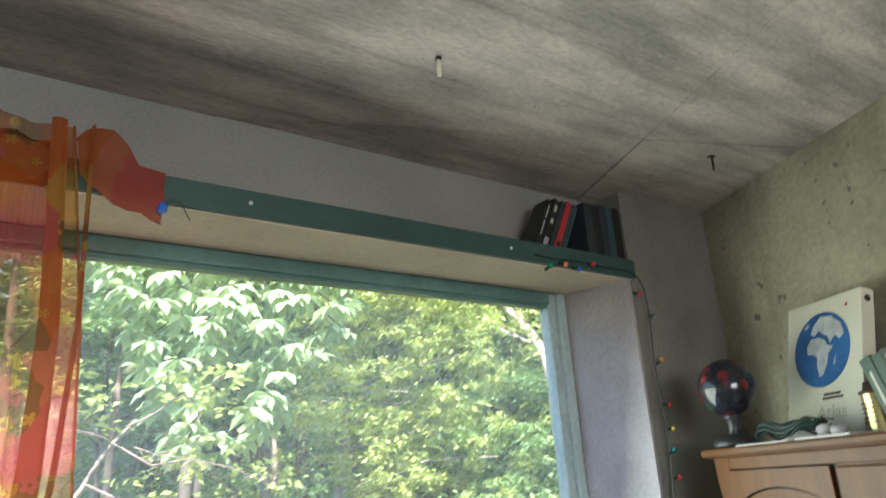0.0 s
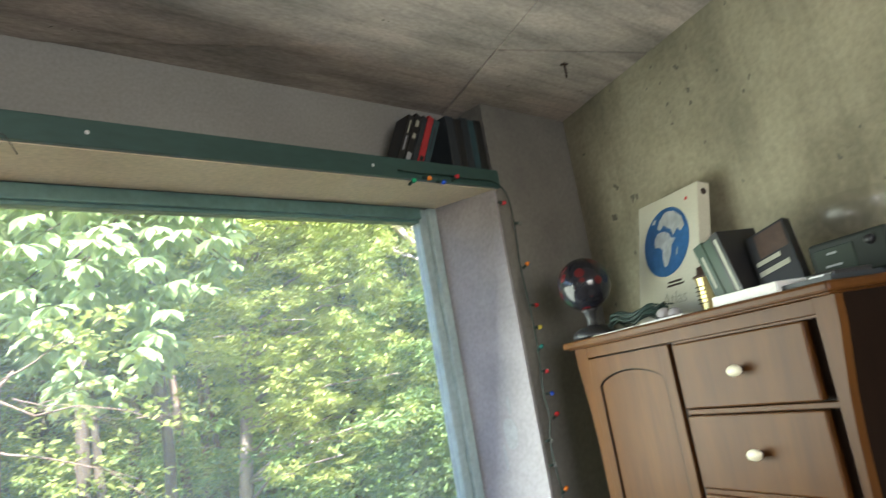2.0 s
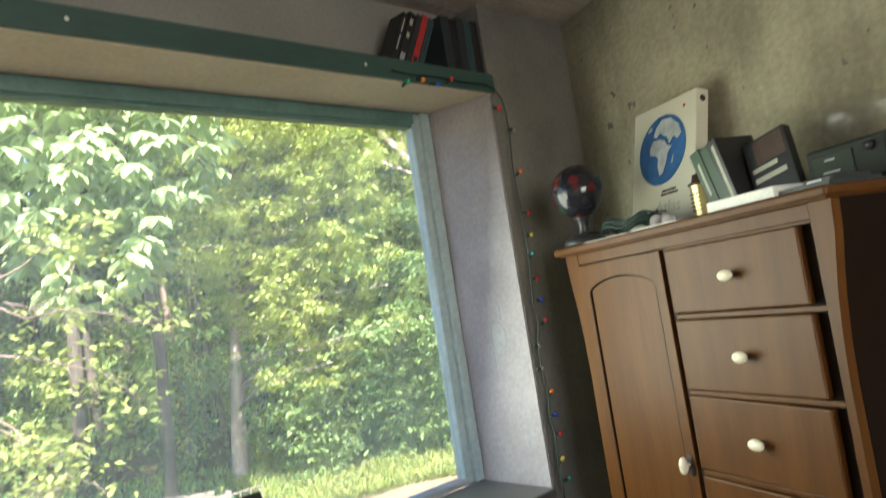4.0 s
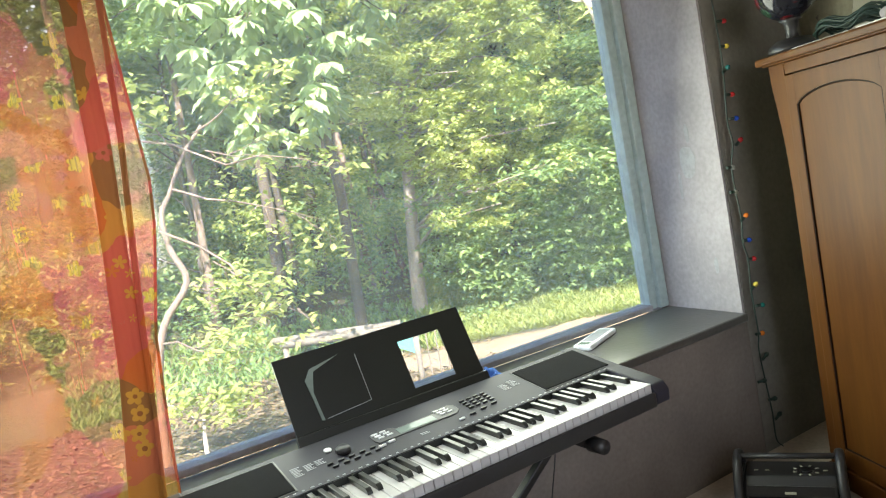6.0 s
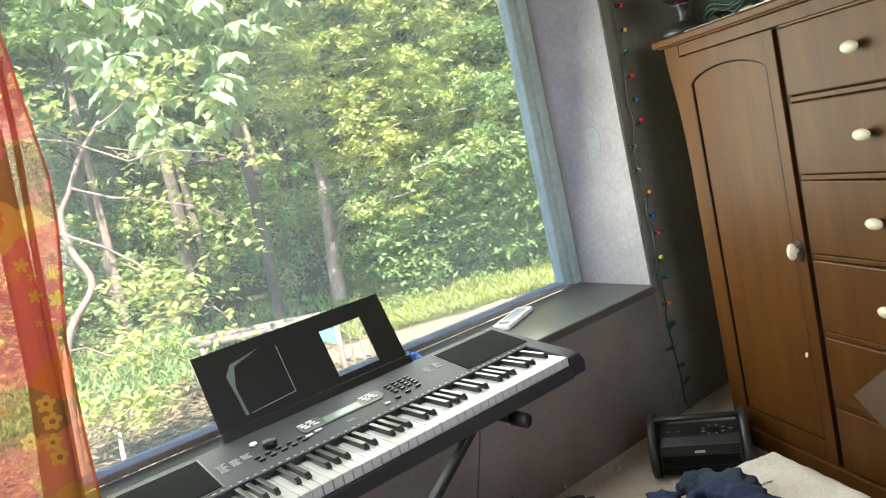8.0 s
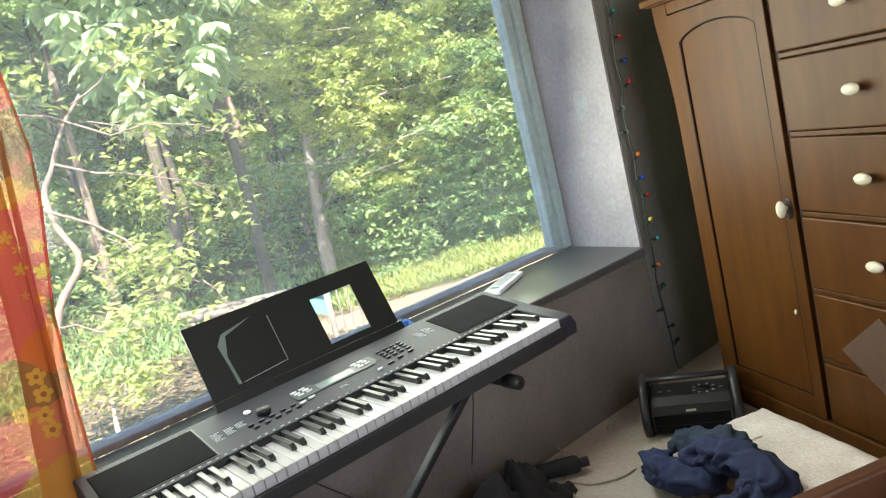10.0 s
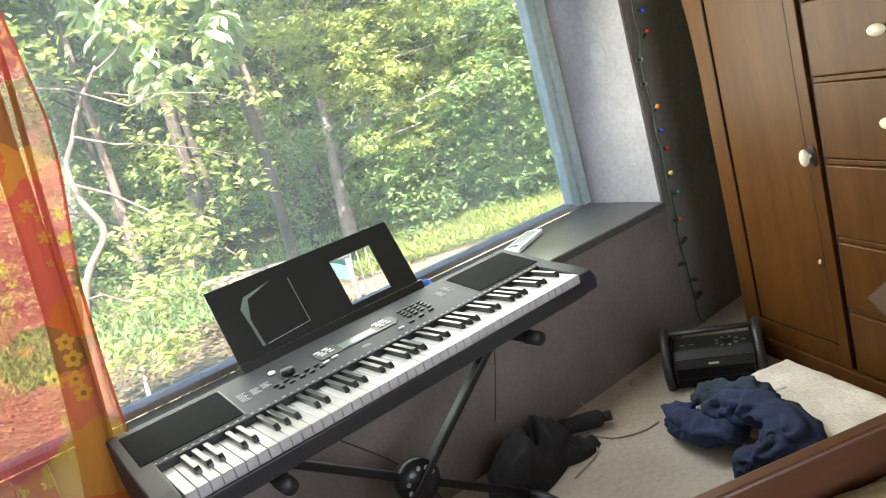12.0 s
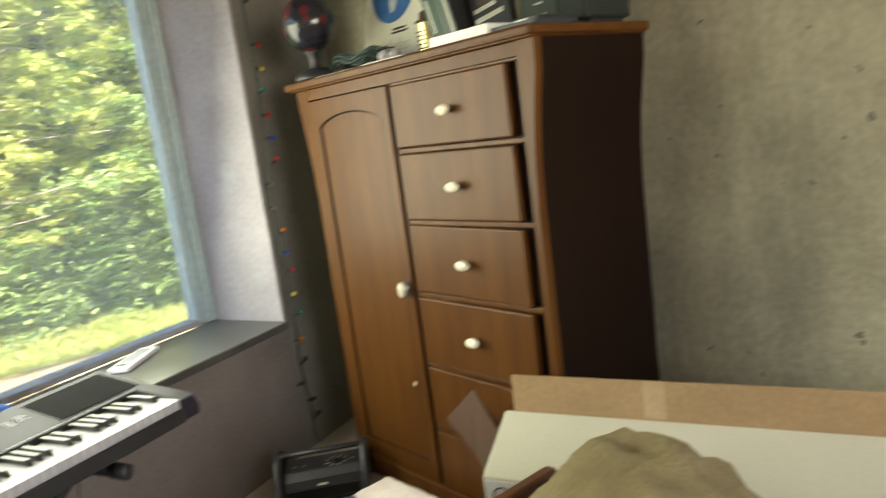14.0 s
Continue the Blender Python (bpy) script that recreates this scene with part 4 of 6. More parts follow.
tagged(leaves("weeds", np.array(c), 0.14, "leaf_mid", None, droop=-1.0, width=0.25, upness=0.6, seed=53), "low green weeds at the edge of the woods", "weeds", "", "stuff")

M["teal"] = material("teal_paint", (0.10, 0.36, 0.33), 0.5, scale=5, fine=40)
M["grey_wood"] = material("weathered_wood", (0.20, 0.17, 0.13), 0.8, scale=6, fine=40, stretch=(0.3, 1, 1))


def frame_outside():
    a, b = out(0.275, 6.9, 0), out(0.49, 6.5, 0)
    t = thing("wooden_rail", pose(a.x, a.y, GROUND), "weathered wooden rail frame with a hanging teal tarp", "frame")
    d_ = b - a
    zt = 0.72
    for off in (0.0, 0.32):
        part("rail", tube([Vector((0, off, zt + 0.02)), d_ + Vector((0, off, zt))], 0.035, 8), "grey_wood", t, "weathered pale wooden rail", True)
    for k in (0.02, 0.5, 0.97):
        p = d_ * k
        part("post", tube([(p.x, p.y, 0), (p.x + 0.02, p.y, zt + 0.06)], 0.028, 8), "grey_wood", t, "", True)
    p = d_ * 0.86
    tarp = bmesh.new()
    v = [tarp.verts.new(q) for q in ((p.x - 0.25, p.y, zt - 0.02), (p.x + 0.22, p.y, zt - 0.03), (p.x + 0.16, p.y - 0.05, zt - 0.28))]
    f = tarp.faces.new(v)
    e = bmesh.ops.extrude_face_region(tarp, geom=[f])
    bmesh.ops.translate(tarp, vec=(0, 0.006, 0), verts=[q for q in e["geom"] if isinstance(q, bmesh.types.BMVert)])
    part("tarp", tarp, "teal", t, "hanging teal tarp corner")
    for k in range(4):
        q = d_ * 1.0 + Vector((0.02 + 0.10 * k, 0.1, 0))
        part("wire", tube([(q.x, q.y, 0), (q.x + 0.01, q.y, zt)], 0.008, 6), "grey_wood", t)
    part("wire", tube([(d_.x, d_.y + 0.1, zt), (d_.x + 0.34, d_.y + 0.1, zt)], 0.008, 6), "grey_wood", t)


frame_outside()


# ---- curtain ----
def curtain_material(name, thin, thick, fold_dim=0.0):
    """Sheer cloth with a print of large daisies, small five-petalled flowers and olive leaves on orange, pink and yellow grounds."""
    m = bpy.data.materials.new(name)
    m.use_nodes = True
    n, l = m.node_tree.nodes, m.node_tree.links

    def math_node(op, a, b=None):
        q = n.new("ShaderNodeMath")
        q.operation = op
        for k, v in enumerate((a, b)):
            if v is None:
                continue
            if isinstance(v, (int, float)):
                q.inputs[k].default_value = v
            else:
                l.new(v, q.inputs[k])
        return q.outputs[0]

    def blend(f, a, b):
        q = n.new("ShaderNodeMix")
        q.data_type = "RGBA"
        for sock, v in ((q.inputs["Factor"], f), (q.inputs["A"], a), (q.inputs["B"], b)):
            if isinstance(v, tuple):
                sock.default_value = (*v, 1)
            else:
                l.new(v, sock)
        return q.outputs["Result"]

    def ramp_of(src, cols):
        q = n.new("ShaderNodeValToRGB")
        e = q.color_ramp
        e.interpolation = "CONSTANT"
        e.elements[0].color = (*cols[0][1], 1)
        e.elements[1].position, e.elements[1].color = cols[1][0], (*cols[1][1], 1)
        for p, c_ in cols[2:]:
            e.elements.new(p).color = (*c_, 1)
        l.new(src, q.inputs[0])
        return q.outputs[0]

    def flowers(scale, petals, size, seed):
        """Cells with a petalled disc in each: its mask, its heart's mask, and a random number for each cell."""
        mp = n.new("ShaderNodeMapping")
        mp.inputs["Scale"].default_value = (scale, 0.0, scale)
        mp.inputs["Location"].default_value = (seed, 0, seed * 0.7)
        l.new(tc.outputs["Object"], mp.inputs[0])
        v = n.new("ShaderNodeTexVoronoi")
        v.inputs["Scale"].default_value, v.inputs["Randomness"].default_value = 1.0, 0.75
        l.new(mp.outputs[0], v.inputs["Vector"])
        sub = n.new("ShaderNodeVectorMath")
        sub.operation = "SUBTRACT"
        l.new(mp.outputs[0], sub.inputs[0])
        l.new(v.outputs["Position"], sub.inputs[1])
        xyz = n.new("ShaderNodeSeparateXYZ")
        l.new(sub.outputs[0], xyz.inputs[0])
        ang = math_node("ARCTAN2", xyz.outputs["Z"], xyz.outputs["X"])
        wave = math_node("ABSOLUTE", math_node("COSINE", math_node("MULTIPLY", ang, petals / 2)))
        rim = math_node("ADD", math_node("MULTIPLY", wave, size * 0.38), size * 0.62)
        dist = v.outputs["Distance"]
        sep = n.new("ShaderNodeSeparateColor")
        l.new(v.outputs["Color"], sep.inputs[0])
        return math_node("LESS_THAN", dist, rim), math_node("LESS_THAN", dist, size * 0.30), sep

    tc = n.new("ShaderNodeTexCoord")
    flat = n.new("ShaderNodeMapping")
    flat.inputs["Scale"].default_value = (1, 0, 1)
    l.new(tc.outputs["Object"], flat.inputs[0])
    warp, v = n.new("ShaderNodeTexNoise"), n.new("ShaderNodeTexVoronoi")
    warp.inputs["Scale"].default_value = 7
    l.new(flat.outputs[0], warp.inputs[0])
    bent = n.new("ShaderNodeMix")
    bent.data_type, bent.blend_type = "RGBA", "ADD"
    bent.inputs["Factor"].default_value = 0.14
    l.new(flat.outputs[0], bent.inputs["A"])
    l.new(warp.outputs["Color"], bent.inputs["B"])
    v.inputs["Scale"].default_value = 8.0
    l.new(bent.outputs["Result"], v.inputs["Vector"])
    sep = n.new("ShaderNodeSeparateColor")
    l.new(v.outputs["Color"], sep.inputs[0])
    ground_ = ramp_of(sep.outputs[0], ((0.0, (0.45, 0.11, 0.025)), (0.26, (0.44, 0.27, 0.05)), (0.38, (0.45, 0.07, 0.10)), (0.60, (0.09, 0.09, 0.04)), (0.76, (0.46, 0.15, 0.10))))
    small, heart, sc = flowers(24, 5, 0.46, 2.0)
    tint = ramp_of(sc.outputs[0], ((0.0, (0.48, 0.36, 0.05)), (0.55, (0.42, 0.10, 0.13)), (0.8, (0.45, 0.16, 0.03))))
    some = math_node("MULTIPLY", small, math_node("GREATER_THAN", sep.outputs[1], 0.45))
    col = blend(some, ground_, tint)
    col = blend(math_node("MULTIPLY", heart, some), col, (0.08, 0.06, 0.03))
    big, core, bc = flowers(4.6, 18, 0.40, 5.3)
    here = math_node("MULTIPLY", big, math_node("GREATER_THAN", bc.outputs[1], 0.5))
    col = blend(here, col, ramp_of(bc.outputs[0], ((0.0, (0.48, 0.36, 0.06)), (0.5, (0.42, 0.11, 0.02)))))
    col = blend(math_node("MULTIPLY", core, here), col, (0.40, 0.06, 0.10))
    # gathered cloth passes less light: that dimness is mixed into the print
    if fold_dim:
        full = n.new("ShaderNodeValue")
        full.outputs[0].default_value = fold_dim
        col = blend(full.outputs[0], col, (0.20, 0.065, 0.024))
    # fine vertical threads
    ms, wv = n.new("ShaderNodeMapping"), n.new("ShaderNodeTexNoise")
    ms.inputs["Scale"].default_value = (4, 1, 0.08)
    wv.inputs["Scale"].default_value = 45
    l.new(tc.outputs["Object"], ms.inputs[0])
    l.new(ms.outputs[0], wv.inputs[0])
    d, t, p, m1, m2 = n.new("ShaderNodeBsdfDiffuse"), n.new("ShaderNodeBsdfTranslucent"), n.new("ShaderNodeBsdfTransparent"), n.new("ShaderNodeMixShader"), n.new("ShaderNodeMixShader")
    for sh in (d, t):
        l.new(col, sh.inputs[0])
    l.new(blend(warp.outputs[0], (0.97, 0.74, 0.50), (0.90, 0.52, 0.42)), p.inputs[0])
    m1.inputs[0].default_value = 0.30
    l.new(d.outputs[0], m1.inputs[1])
    l.new(t.outputs[0], m1.inputs[2])
    mr = n.new("ShaderNodeMapRange")
    mr.inputs["To Min"].default_value, mr.inputs["To Max"].default_value = thin, thick
    l.new(wv.outputs[0], mr.inputs[0])
    l.new(mr.outputs[0], m2.inputs[0])
    l.new(m1.outputs[0], m2.inputs[1])
    l.new(p.outputs[0], m2.inputs[2])
    l.new(m2.outputs[0], n["Material Output"].inputs[0])
    return m


M["sheer"] = curtain_material("sheer_print", 0.40, 0.74)
# folds: less see-through, and toned darker for the shade of the layers
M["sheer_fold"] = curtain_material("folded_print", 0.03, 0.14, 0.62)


def edge_x(z):
    """The hanging edge of the curtain."""
    zs, xs = [0.40, 0.64, 0.79, 0.98, 1.21, 1.31, 1.39, 1.55, 1.69, 2.02, 2.16], [-1.945, -1.939, -1.931, -1.915, -1.868, -1.857, -1.860, -1.866, -1.870, -1.905, -1.92]
    return float(np.interp(z, zs, xs))


def fold_x(z):
    """The middle and half width of the gathered fold."""
    zs = [0.40, 0.65, 0.93, 1.17, 1.40, 1.69, 2.16]
    return float(np.interp(z, zs, [-2.05, -2.009, -1.978, -1.960, -1.943, -1.935, -1.955])), float(np.interp(z, zs, [0.045, 0.036, 0.027, 0.024, 0.023, 0.020, 0.016]))


def sheet(rows):
    bm = bmesh.new()
    grid = [[bm.verts.new(p) for p in row] for row in rows]
    for a, b in zip(grid, grid[1:]):
        for k in range(len(a) - 1):
            bm.faces.new((a[k], a[k + 1], b[k + 1], b[k]))
    return bm


def curtain():
    t = thing("curtain", pose(0, 0, 0), "sheer curtain printed with orange, yellow and red flowers", "curtain")
    zs = [0.35 + 1.80 * k / 60 for k in range(61)]
    rows = []
    for z in zs:
        k = (z - 0.35) / 1.80
        row = []
        for i in range(64):
            a = 0.85 * (i / 63) ** 1.15 * (1 - 0.30 * k)
            y = -0.050 + 0.010 * math.sin(a * 46 + 2.0 * z) * min(1, a * 9) + 0.008 * math.sin(a * 19 - 3.1 * z + 1) + 0.004 * math.sin(a * 120 + 5 * z)
            row.append((edge_x(z) - a, y, z))
        rows.append(row)
    part("cloth", sheet(rows), "sheer", t, "", True)
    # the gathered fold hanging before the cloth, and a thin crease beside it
    for name, off, wide, y0, lab in (("fold", 0.0, 1.0, -0.078, "gathered darker fold of the cloth, shade in its colour"), ("crease", 0.045, 0.28, -0.074, "thin strip coloured as a shaded crease in the cloth")):
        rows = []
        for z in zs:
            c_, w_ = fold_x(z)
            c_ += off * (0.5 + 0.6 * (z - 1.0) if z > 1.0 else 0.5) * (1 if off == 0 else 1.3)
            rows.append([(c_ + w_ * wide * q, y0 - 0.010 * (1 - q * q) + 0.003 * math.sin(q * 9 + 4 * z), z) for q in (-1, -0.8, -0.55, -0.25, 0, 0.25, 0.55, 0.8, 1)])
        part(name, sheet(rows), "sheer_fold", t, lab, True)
    rows = []
    for z in zs:
        e = edge_x(z)
        rows.append([(e - 0.006 + 0.006 * q, -0.056 - 0.004 * math.sin(math.pi * q), z) for q in (0, 0.5, 1)])
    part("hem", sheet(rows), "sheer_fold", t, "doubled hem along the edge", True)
    # the end thrown over the board, pinned with a blue pin
    top_line = [(-1.918, 2.120), (-1.895, 2.150), (-1.865, 2.166), (-1.835, 2.165), (-1.805, 2.135), (-1.775, 2.092), (-1.745, 2.086), (-1.715, 2.080)]
    low_line = [(-1.900, 2.050), (-1.885, 2.030), (-1.860, 2.010), (-1.825, 1.985), (-1.795, 1.975), (-1.765, 1.970), (-1.740, 1.958), (-1.716, 1.950)]
    rows = []
    for i, (p, q) in enumerate(zip(top_line, low_line)):
        rows.append([(p[0] + (q[0] - p[0]) * k / 10, -0.036 - 0.030 * math.sin(math.pi * min(1, k / 10 + 0.15)) * (1 - 0.1 * i) - 0.006 * math.sin(i * 2.1 + k), p[1] + (q[1] - p[1]) * k / 10) for k in range(11)])
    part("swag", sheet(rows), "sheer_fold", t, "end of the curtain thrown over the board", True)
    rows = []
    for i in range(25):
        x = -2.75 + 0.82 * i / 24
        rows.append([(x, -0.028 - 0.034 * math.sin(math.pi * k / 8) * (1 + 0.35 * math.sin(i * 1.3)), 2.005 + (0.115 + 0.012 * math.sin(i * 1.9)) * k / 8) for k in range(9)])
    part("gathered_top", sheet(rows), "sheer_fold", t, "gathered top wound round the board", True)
    return t


curtain()

M["pin"] = material("blue_plastic", (0.03, 0.13, 0.55), 0.3, vary=0.1, bump=0)
pin = thing("push_pin", pose(-1.722, -0.062, 1.985), "blue plastic push pin holding the curtain", "pin")
part("head", lathe([(0.0001, -0.012), (0.011, -0.012), (0.012, -0.004), (0.008, 0.0), (0.010, 0.010), (0.0001, 0.011)], 14), "pin", pin, "", True, pose(0, 0, 0, 70))
part("needle", tube([(0, 0.004, 0), (0, 0.04, 0.004)], 0.0012, 6), "steel", pin)
wire = thing("loose_wire", pose(-1.70, -0.03, 2.02), "thin dark loose wire hanging from the board", "wire")
part("strand", tube(smooth_path([(0, 0, 0.0), (0.02, -0.02, -0.01), (0.045, -0.022, -0.055)]), 0.0014, 5), "black", wire)

for x, y, dark in ((-1.150, -0.418, False), (0.060, -0.395, True)):
    b = thing("ceiling_bolt", pose(x, y, CEIL - 0.06), "short steel bolt sticking out of the concrete ceiling" if not dark else "rusty dark nail hook in the concrete ceiling", "bolt", "bolts in the ceiling")
    if dark:
        part("shank", tube(smooth_path([(0, 0, 0.062), (0.0, 0, 0.02), (0.006, 0.004, 0.0)]), 0.004, 6), "gap", b)
        part("head", tube([(-0.02, 0.0, 0.045), (0.02, 0.0, 0.055)], 0.004, 6), "gap", b)
    else:
        part("shank", tube([(0, 0, 0), (0, 0, 0.062)], 0.006, 10), "bone", b, "pale worn shank", True)
        part("head", lathe([(0.0001, 0), (0.009, 0), (0.009, 0.008), (0.0001, 0.008)], 6), "steel", b, "", False, pose(0, 0, 0.045))
for x, z in ((-1.492, 2.052), (-0.60, 2.05)):
    sc = thing("screw", pose(x, -0.0205, z), "small pale screw head in the green board", "screw", "screws in the board")
    part("head", lathe([(0.0001, 0), (0.006, 0), (0.005, 0.002), (0.0001, 0.0025)], 12), "button", sc, "", True, pose(0, 0, 0, 90))


# ---- string lights ----
bulb_cols = {"red": (0.60, 0.04, 0.05), "blue": (0.03, 0.10, 0.62), "green": (0.02, 0.34, 0.16), "orange": (0.78, 0.22, 0.03), "yellow": (0.62, 0.50, 0.08), "teal": (0.03, 0.22, 0.20), "clear": (0.20, 0.20, 0.18)}
for nm, c_ in bulb_cols.items():
    M["bulb_" + nm] = material("bulb_" + nm, c_, 0.2, vary=0.1, bump=0, amount=0.1)
M["green_wire"] = material("green_wire", (0.006, 0.026, 0.018), 0.5, bump=0)


def string_lights():
    t = thing("string_lights", pose(0, 0, 0), "string of small coloured bulbs hanging beside the window", "string lights")
    down = [(-0.50, 2.04), (-0.40, 2.035), (-0.30, 2.04), (-0.15, 2.035), (-0.03, 2.035), (0.025, 1.99), (0.03, 1.87), (0.028, 1.70), (0.03, 1.54), (0.03, 1.38), (0.02, 1.21), (0.02, 1.13), (0.005, 1.05), (0.004, 0.96),
            (0.008, 0.865), (0.008, 0.785), (0.012, 0.716), (0.008, 0.62), (0.014, 0.545), (0.006, 0.45), (0.006, 0.39), (0.012, 0.26), (0.02, 0.15), (0.03, 0.05), (0.05, 0.012)]
    pts = []
    for i, (x, z) in enumerate(down):
        pts.append((x + (0.016 if z < 2.0 else 0) + 0.006 * math.sin(i * 2.4), -0.027 if z < 2.02 or x > 0 else -0.027, z))
    part("cable", tube(smooth_path(pts, 4), 0.0028, 6), "green_wire", t, "dark green twisted cable", True)
    bulbs = [(-0.464, 1.998, "green"), (-0.391, 2.02, "orange"), (-0.325, 2.01, "blue"), (-0.25, 2.03, "red"), (-0.02, 1.95, "red"), (0.05, 1.87, "clear"), (0.05, 1.70, "orange"), (0.055, 1.545, "red"), (0.05, 1.46, "yellow"), (0.04, 1.38, "teal"),
             (0.042, 1.294, "red"), (0.045, 1.211, "blue"), (0.052, 1.127, "red"), (-0.008, 1.047, "clear"), (-0.012, 0.962, "clear"), (0.022, 0.865, "orange"), (0.018, 0.785, "blue"), (0.028, 0.716, "red"), (0.02, 0.618, "yellow"),
             (0.038, 0.545, "teal"), (0.014, 0.448, "orange"), (0.022, 0.36, "clear"), (-0.012, 0.28, "clear"), (0.03, 0.20, "clear"), (0.045, 0.13, "clear")]
    for i, (x, z, nm) in enumerate(bulbs):
        s = 1 if i % 3 else -1
        b = part("bulb", lathe([(0.0001, 0), (0.005, 0.001), (0.008, 0.007), (0.009, 0.012), (0.0065, 0.018), (0.0025, 0.022), (0.0001, 0.023)], 12), "bulb_" + nm if z > 0.4 else "green_wire", t, nm + " bulb" if z > 0.4 else "unlit dark bulb", True, pose(x + 0.014, -0.032, z, 10, 75 + 20 * s, 0))
        part("socket", tube([(0, 0, -0.016), (0, 0, 0.001)], 0.0055, 8), "green_wire", b)
    return t


string_lights()


# ---- books on the board ----
M["book_dark"] = material("dark_cover", (0.022, 0.028, 0.034), 0.5, scale=20, fine=120, bump=0.05)
M["book_black"] = material("black_cover", (0.012, 0.012, 0.013), 0.4, scale=20, fine=120, bump=0.03)
M["book_red"] = material("red_cover", (0.42, 0.03, 0.035), 0.45, scale=20, fine=120, bump=0.05)
M["book_teal"] = material("teal_cover", (0.025, 0.06, 0.07), 0.5, scale=20, fine=120, bump=0.05)
M["book_green"] = material("green_cover", (0.012, 0.045, 0.020), 0.45, scale=20, fine=120, bump=0.05)
M["book_white"] = material("white_cover", (0.70, 0.69, 0.64), 0.5, vary=0.1, scale=20, fine=120, bump=0.05)
M["pages"] = material("paper_edges", (0.62, 0.57, 0.46), 0.9, scale=10, fine=300, bump=0.3, dist=0.001)


def book(m, thick, height, depth, cover, label, marks=(), group=""):
    """A closed book: spine at y=0 facing -y, x its thickness, z its height."""
    t = thing("book", m, label, "book", group)
    c_ = box(0, thick, 0, 0.003, 0, height, 0.001, 1)
    box(0, 0.0025, 0.0032, depth, 0, height, 0.0008, 1, c_)
    box(thick - 0.0025, thick, 0.0032, depth, 0, height, 0.0008, 1, c_)
    part("cover", c_, cover, t)
    part("pages", box(0.0028, thick - 0.0028, 0.0034, depth - 0.004, 0.003, height - 0.003), "pages", t, "paper page block")
    for a, b, z0, z1, mat in marks:
        part("spine_mark", box(a * thick, b * thick, -0.0009, -0.0001, z0 * height, z1 * height), mat, t, "unreadable spine print")
    return t


x = -0.475
for thick, h, cover, label, marks in (
        (0.030, 0.205, "book_black", "black paperback book with white spine print, leaning on the board", ((0.38, 0.62, 0.25, 0.55, "print"), (0.4, 0.6, 0.62, 0.9, "faint"))),
        (0.036, 0.215, "book_black", "black and white paperback book leaning on the board", ((0.2, 0.8, 0.05, 0.2, "print"), (0.3, 0.7, 0.5, 0.6, "faint"), (0.3, 0.7, 0.75, 0.88, "faint"))),
        (0.026, 0.21, "book_dark", "dark paperback book leaning on the board", ()),
        (0.030, 0.215, "book_red", "red paperback book leaning on the board", ((0.2, 0.8, 0.06, 0.16, "book_black"),)),
        (0.030, 0.205, "book_teal", "dark teal book leaning on the board", ((0.35, 0.6, 0.3, 0.8, "book_dark"),))):
    book(pose(x, -0.004, 2.0895, 0, 27, 0), thick * 0.85, h, 0.075, cover, label, marks, "books on the board")
    x += thick * 0.85 / math.cos(radians(27)) + 0.002
x = -0.205
for thick, h, cover, label in ((0.040, 0.200, "book_dark", "dark blue hardback book standing on the board"), (0.036, 0.195, "book_black", "black hardback book standing on the board"),
                               (0.034, 0.205, "book_dark", "dark grey book standing on the board"), (0.032, 0.20, "book_teal", "dark teal book standing on the board"), (0.038, 0.205, "book_black", "black book at the end of the board")):
    book(pose(x, -0.008, 2.0895), thick, h, 0.135, cover, label, (), "books on the board")
    x += thick + 0.003


# ---- on the wardrobe ----
TOP = 1.3745


def on_top(s, y, z=0.0, rz=0.0, rx=0.0, ry=0.0):
    return EAST @ pose(s - 0.012, y - 0.015, TOP + z, rx, ry, rz)


def spotted(name, base, spots, scale=9.0):
    m = material(name, base, 0.12, scale=8, fine=60, bump=0.02)
    n, l = m.node_tree.nodes, m.node_tree.links
    b = n["Principled BSDF"]
    tc, v = n.new("ShaderNodeTexCoord"), n.new("ShaderNodeTexVoronoi")
    v.inputs["Scale"].default_value = scale
    l.new(tc.outputs["Object"], v.inputs[0])
    r = n.new("ShaderNodeValToRGB")
    r.color_ramp.elements[0].position, r.color_ramp.elements[1].position = 0.36, 0.42
    r.color_ramp.elements[0].color, r.color_ramp.elements[1].color = (1, 1, 1, 1), (0, 0, 0, 1)
    l.new(v.outputs["Distance"], r.inputs[0])
    sep, r2, mx = n.new("ShaderNodeSeparateColor"), n.new("ShaderNodeValToRGB"), n.new("ShaderNodeMix")
    r2.color_ramp.interpolation = "CONSTANT"
    r2.color_ramp.elements[0].color, r2.color_ramp.elements[1].position, r2.color_ramp.elements[1].color = (*spots[0], 1), 0.55, (*spots[1], 1)
    r2.color_ramp.elements.new(0.8).color = (*spots[2], 1)
    l.new(v.outputs["Color"], sep.inputs[0])
    l.new(sep.outputs[0], r2.inputs[0])
    mx.data_type = "RGBA"
    old = b.inputs["Base Color"].links[0].from_socket
    l.new(r.outputs[0], mx.inputs["Factor"])
    l.new(old, mx.inputs["A"])
    l.new(r2.outputs[0], mx.inputs["B"])
    l.new(mx.outputs["Result"], b.inputs["Base Color"])
    return m


M["globe"] = spotted("painted_ball", (0.016, 0.016, 0.022), ((0.09, 0.008, 0.010), (0.02, 0.05, 0.03), (0.025, 0.025, 0.03)), 21)
gl = thing("globe_lamp", on_top(-0.043, 0.075), "dark glossy ball lamp with red flower spots on a black stand", "lamp")
part("base", lathe([(0.0001, 0), (0.073, 0), (0.075, 0.012), (0.068, 0.026), (0.045, 0.040), (0.0001, 0.042)], 28), "black", gl, "", True)
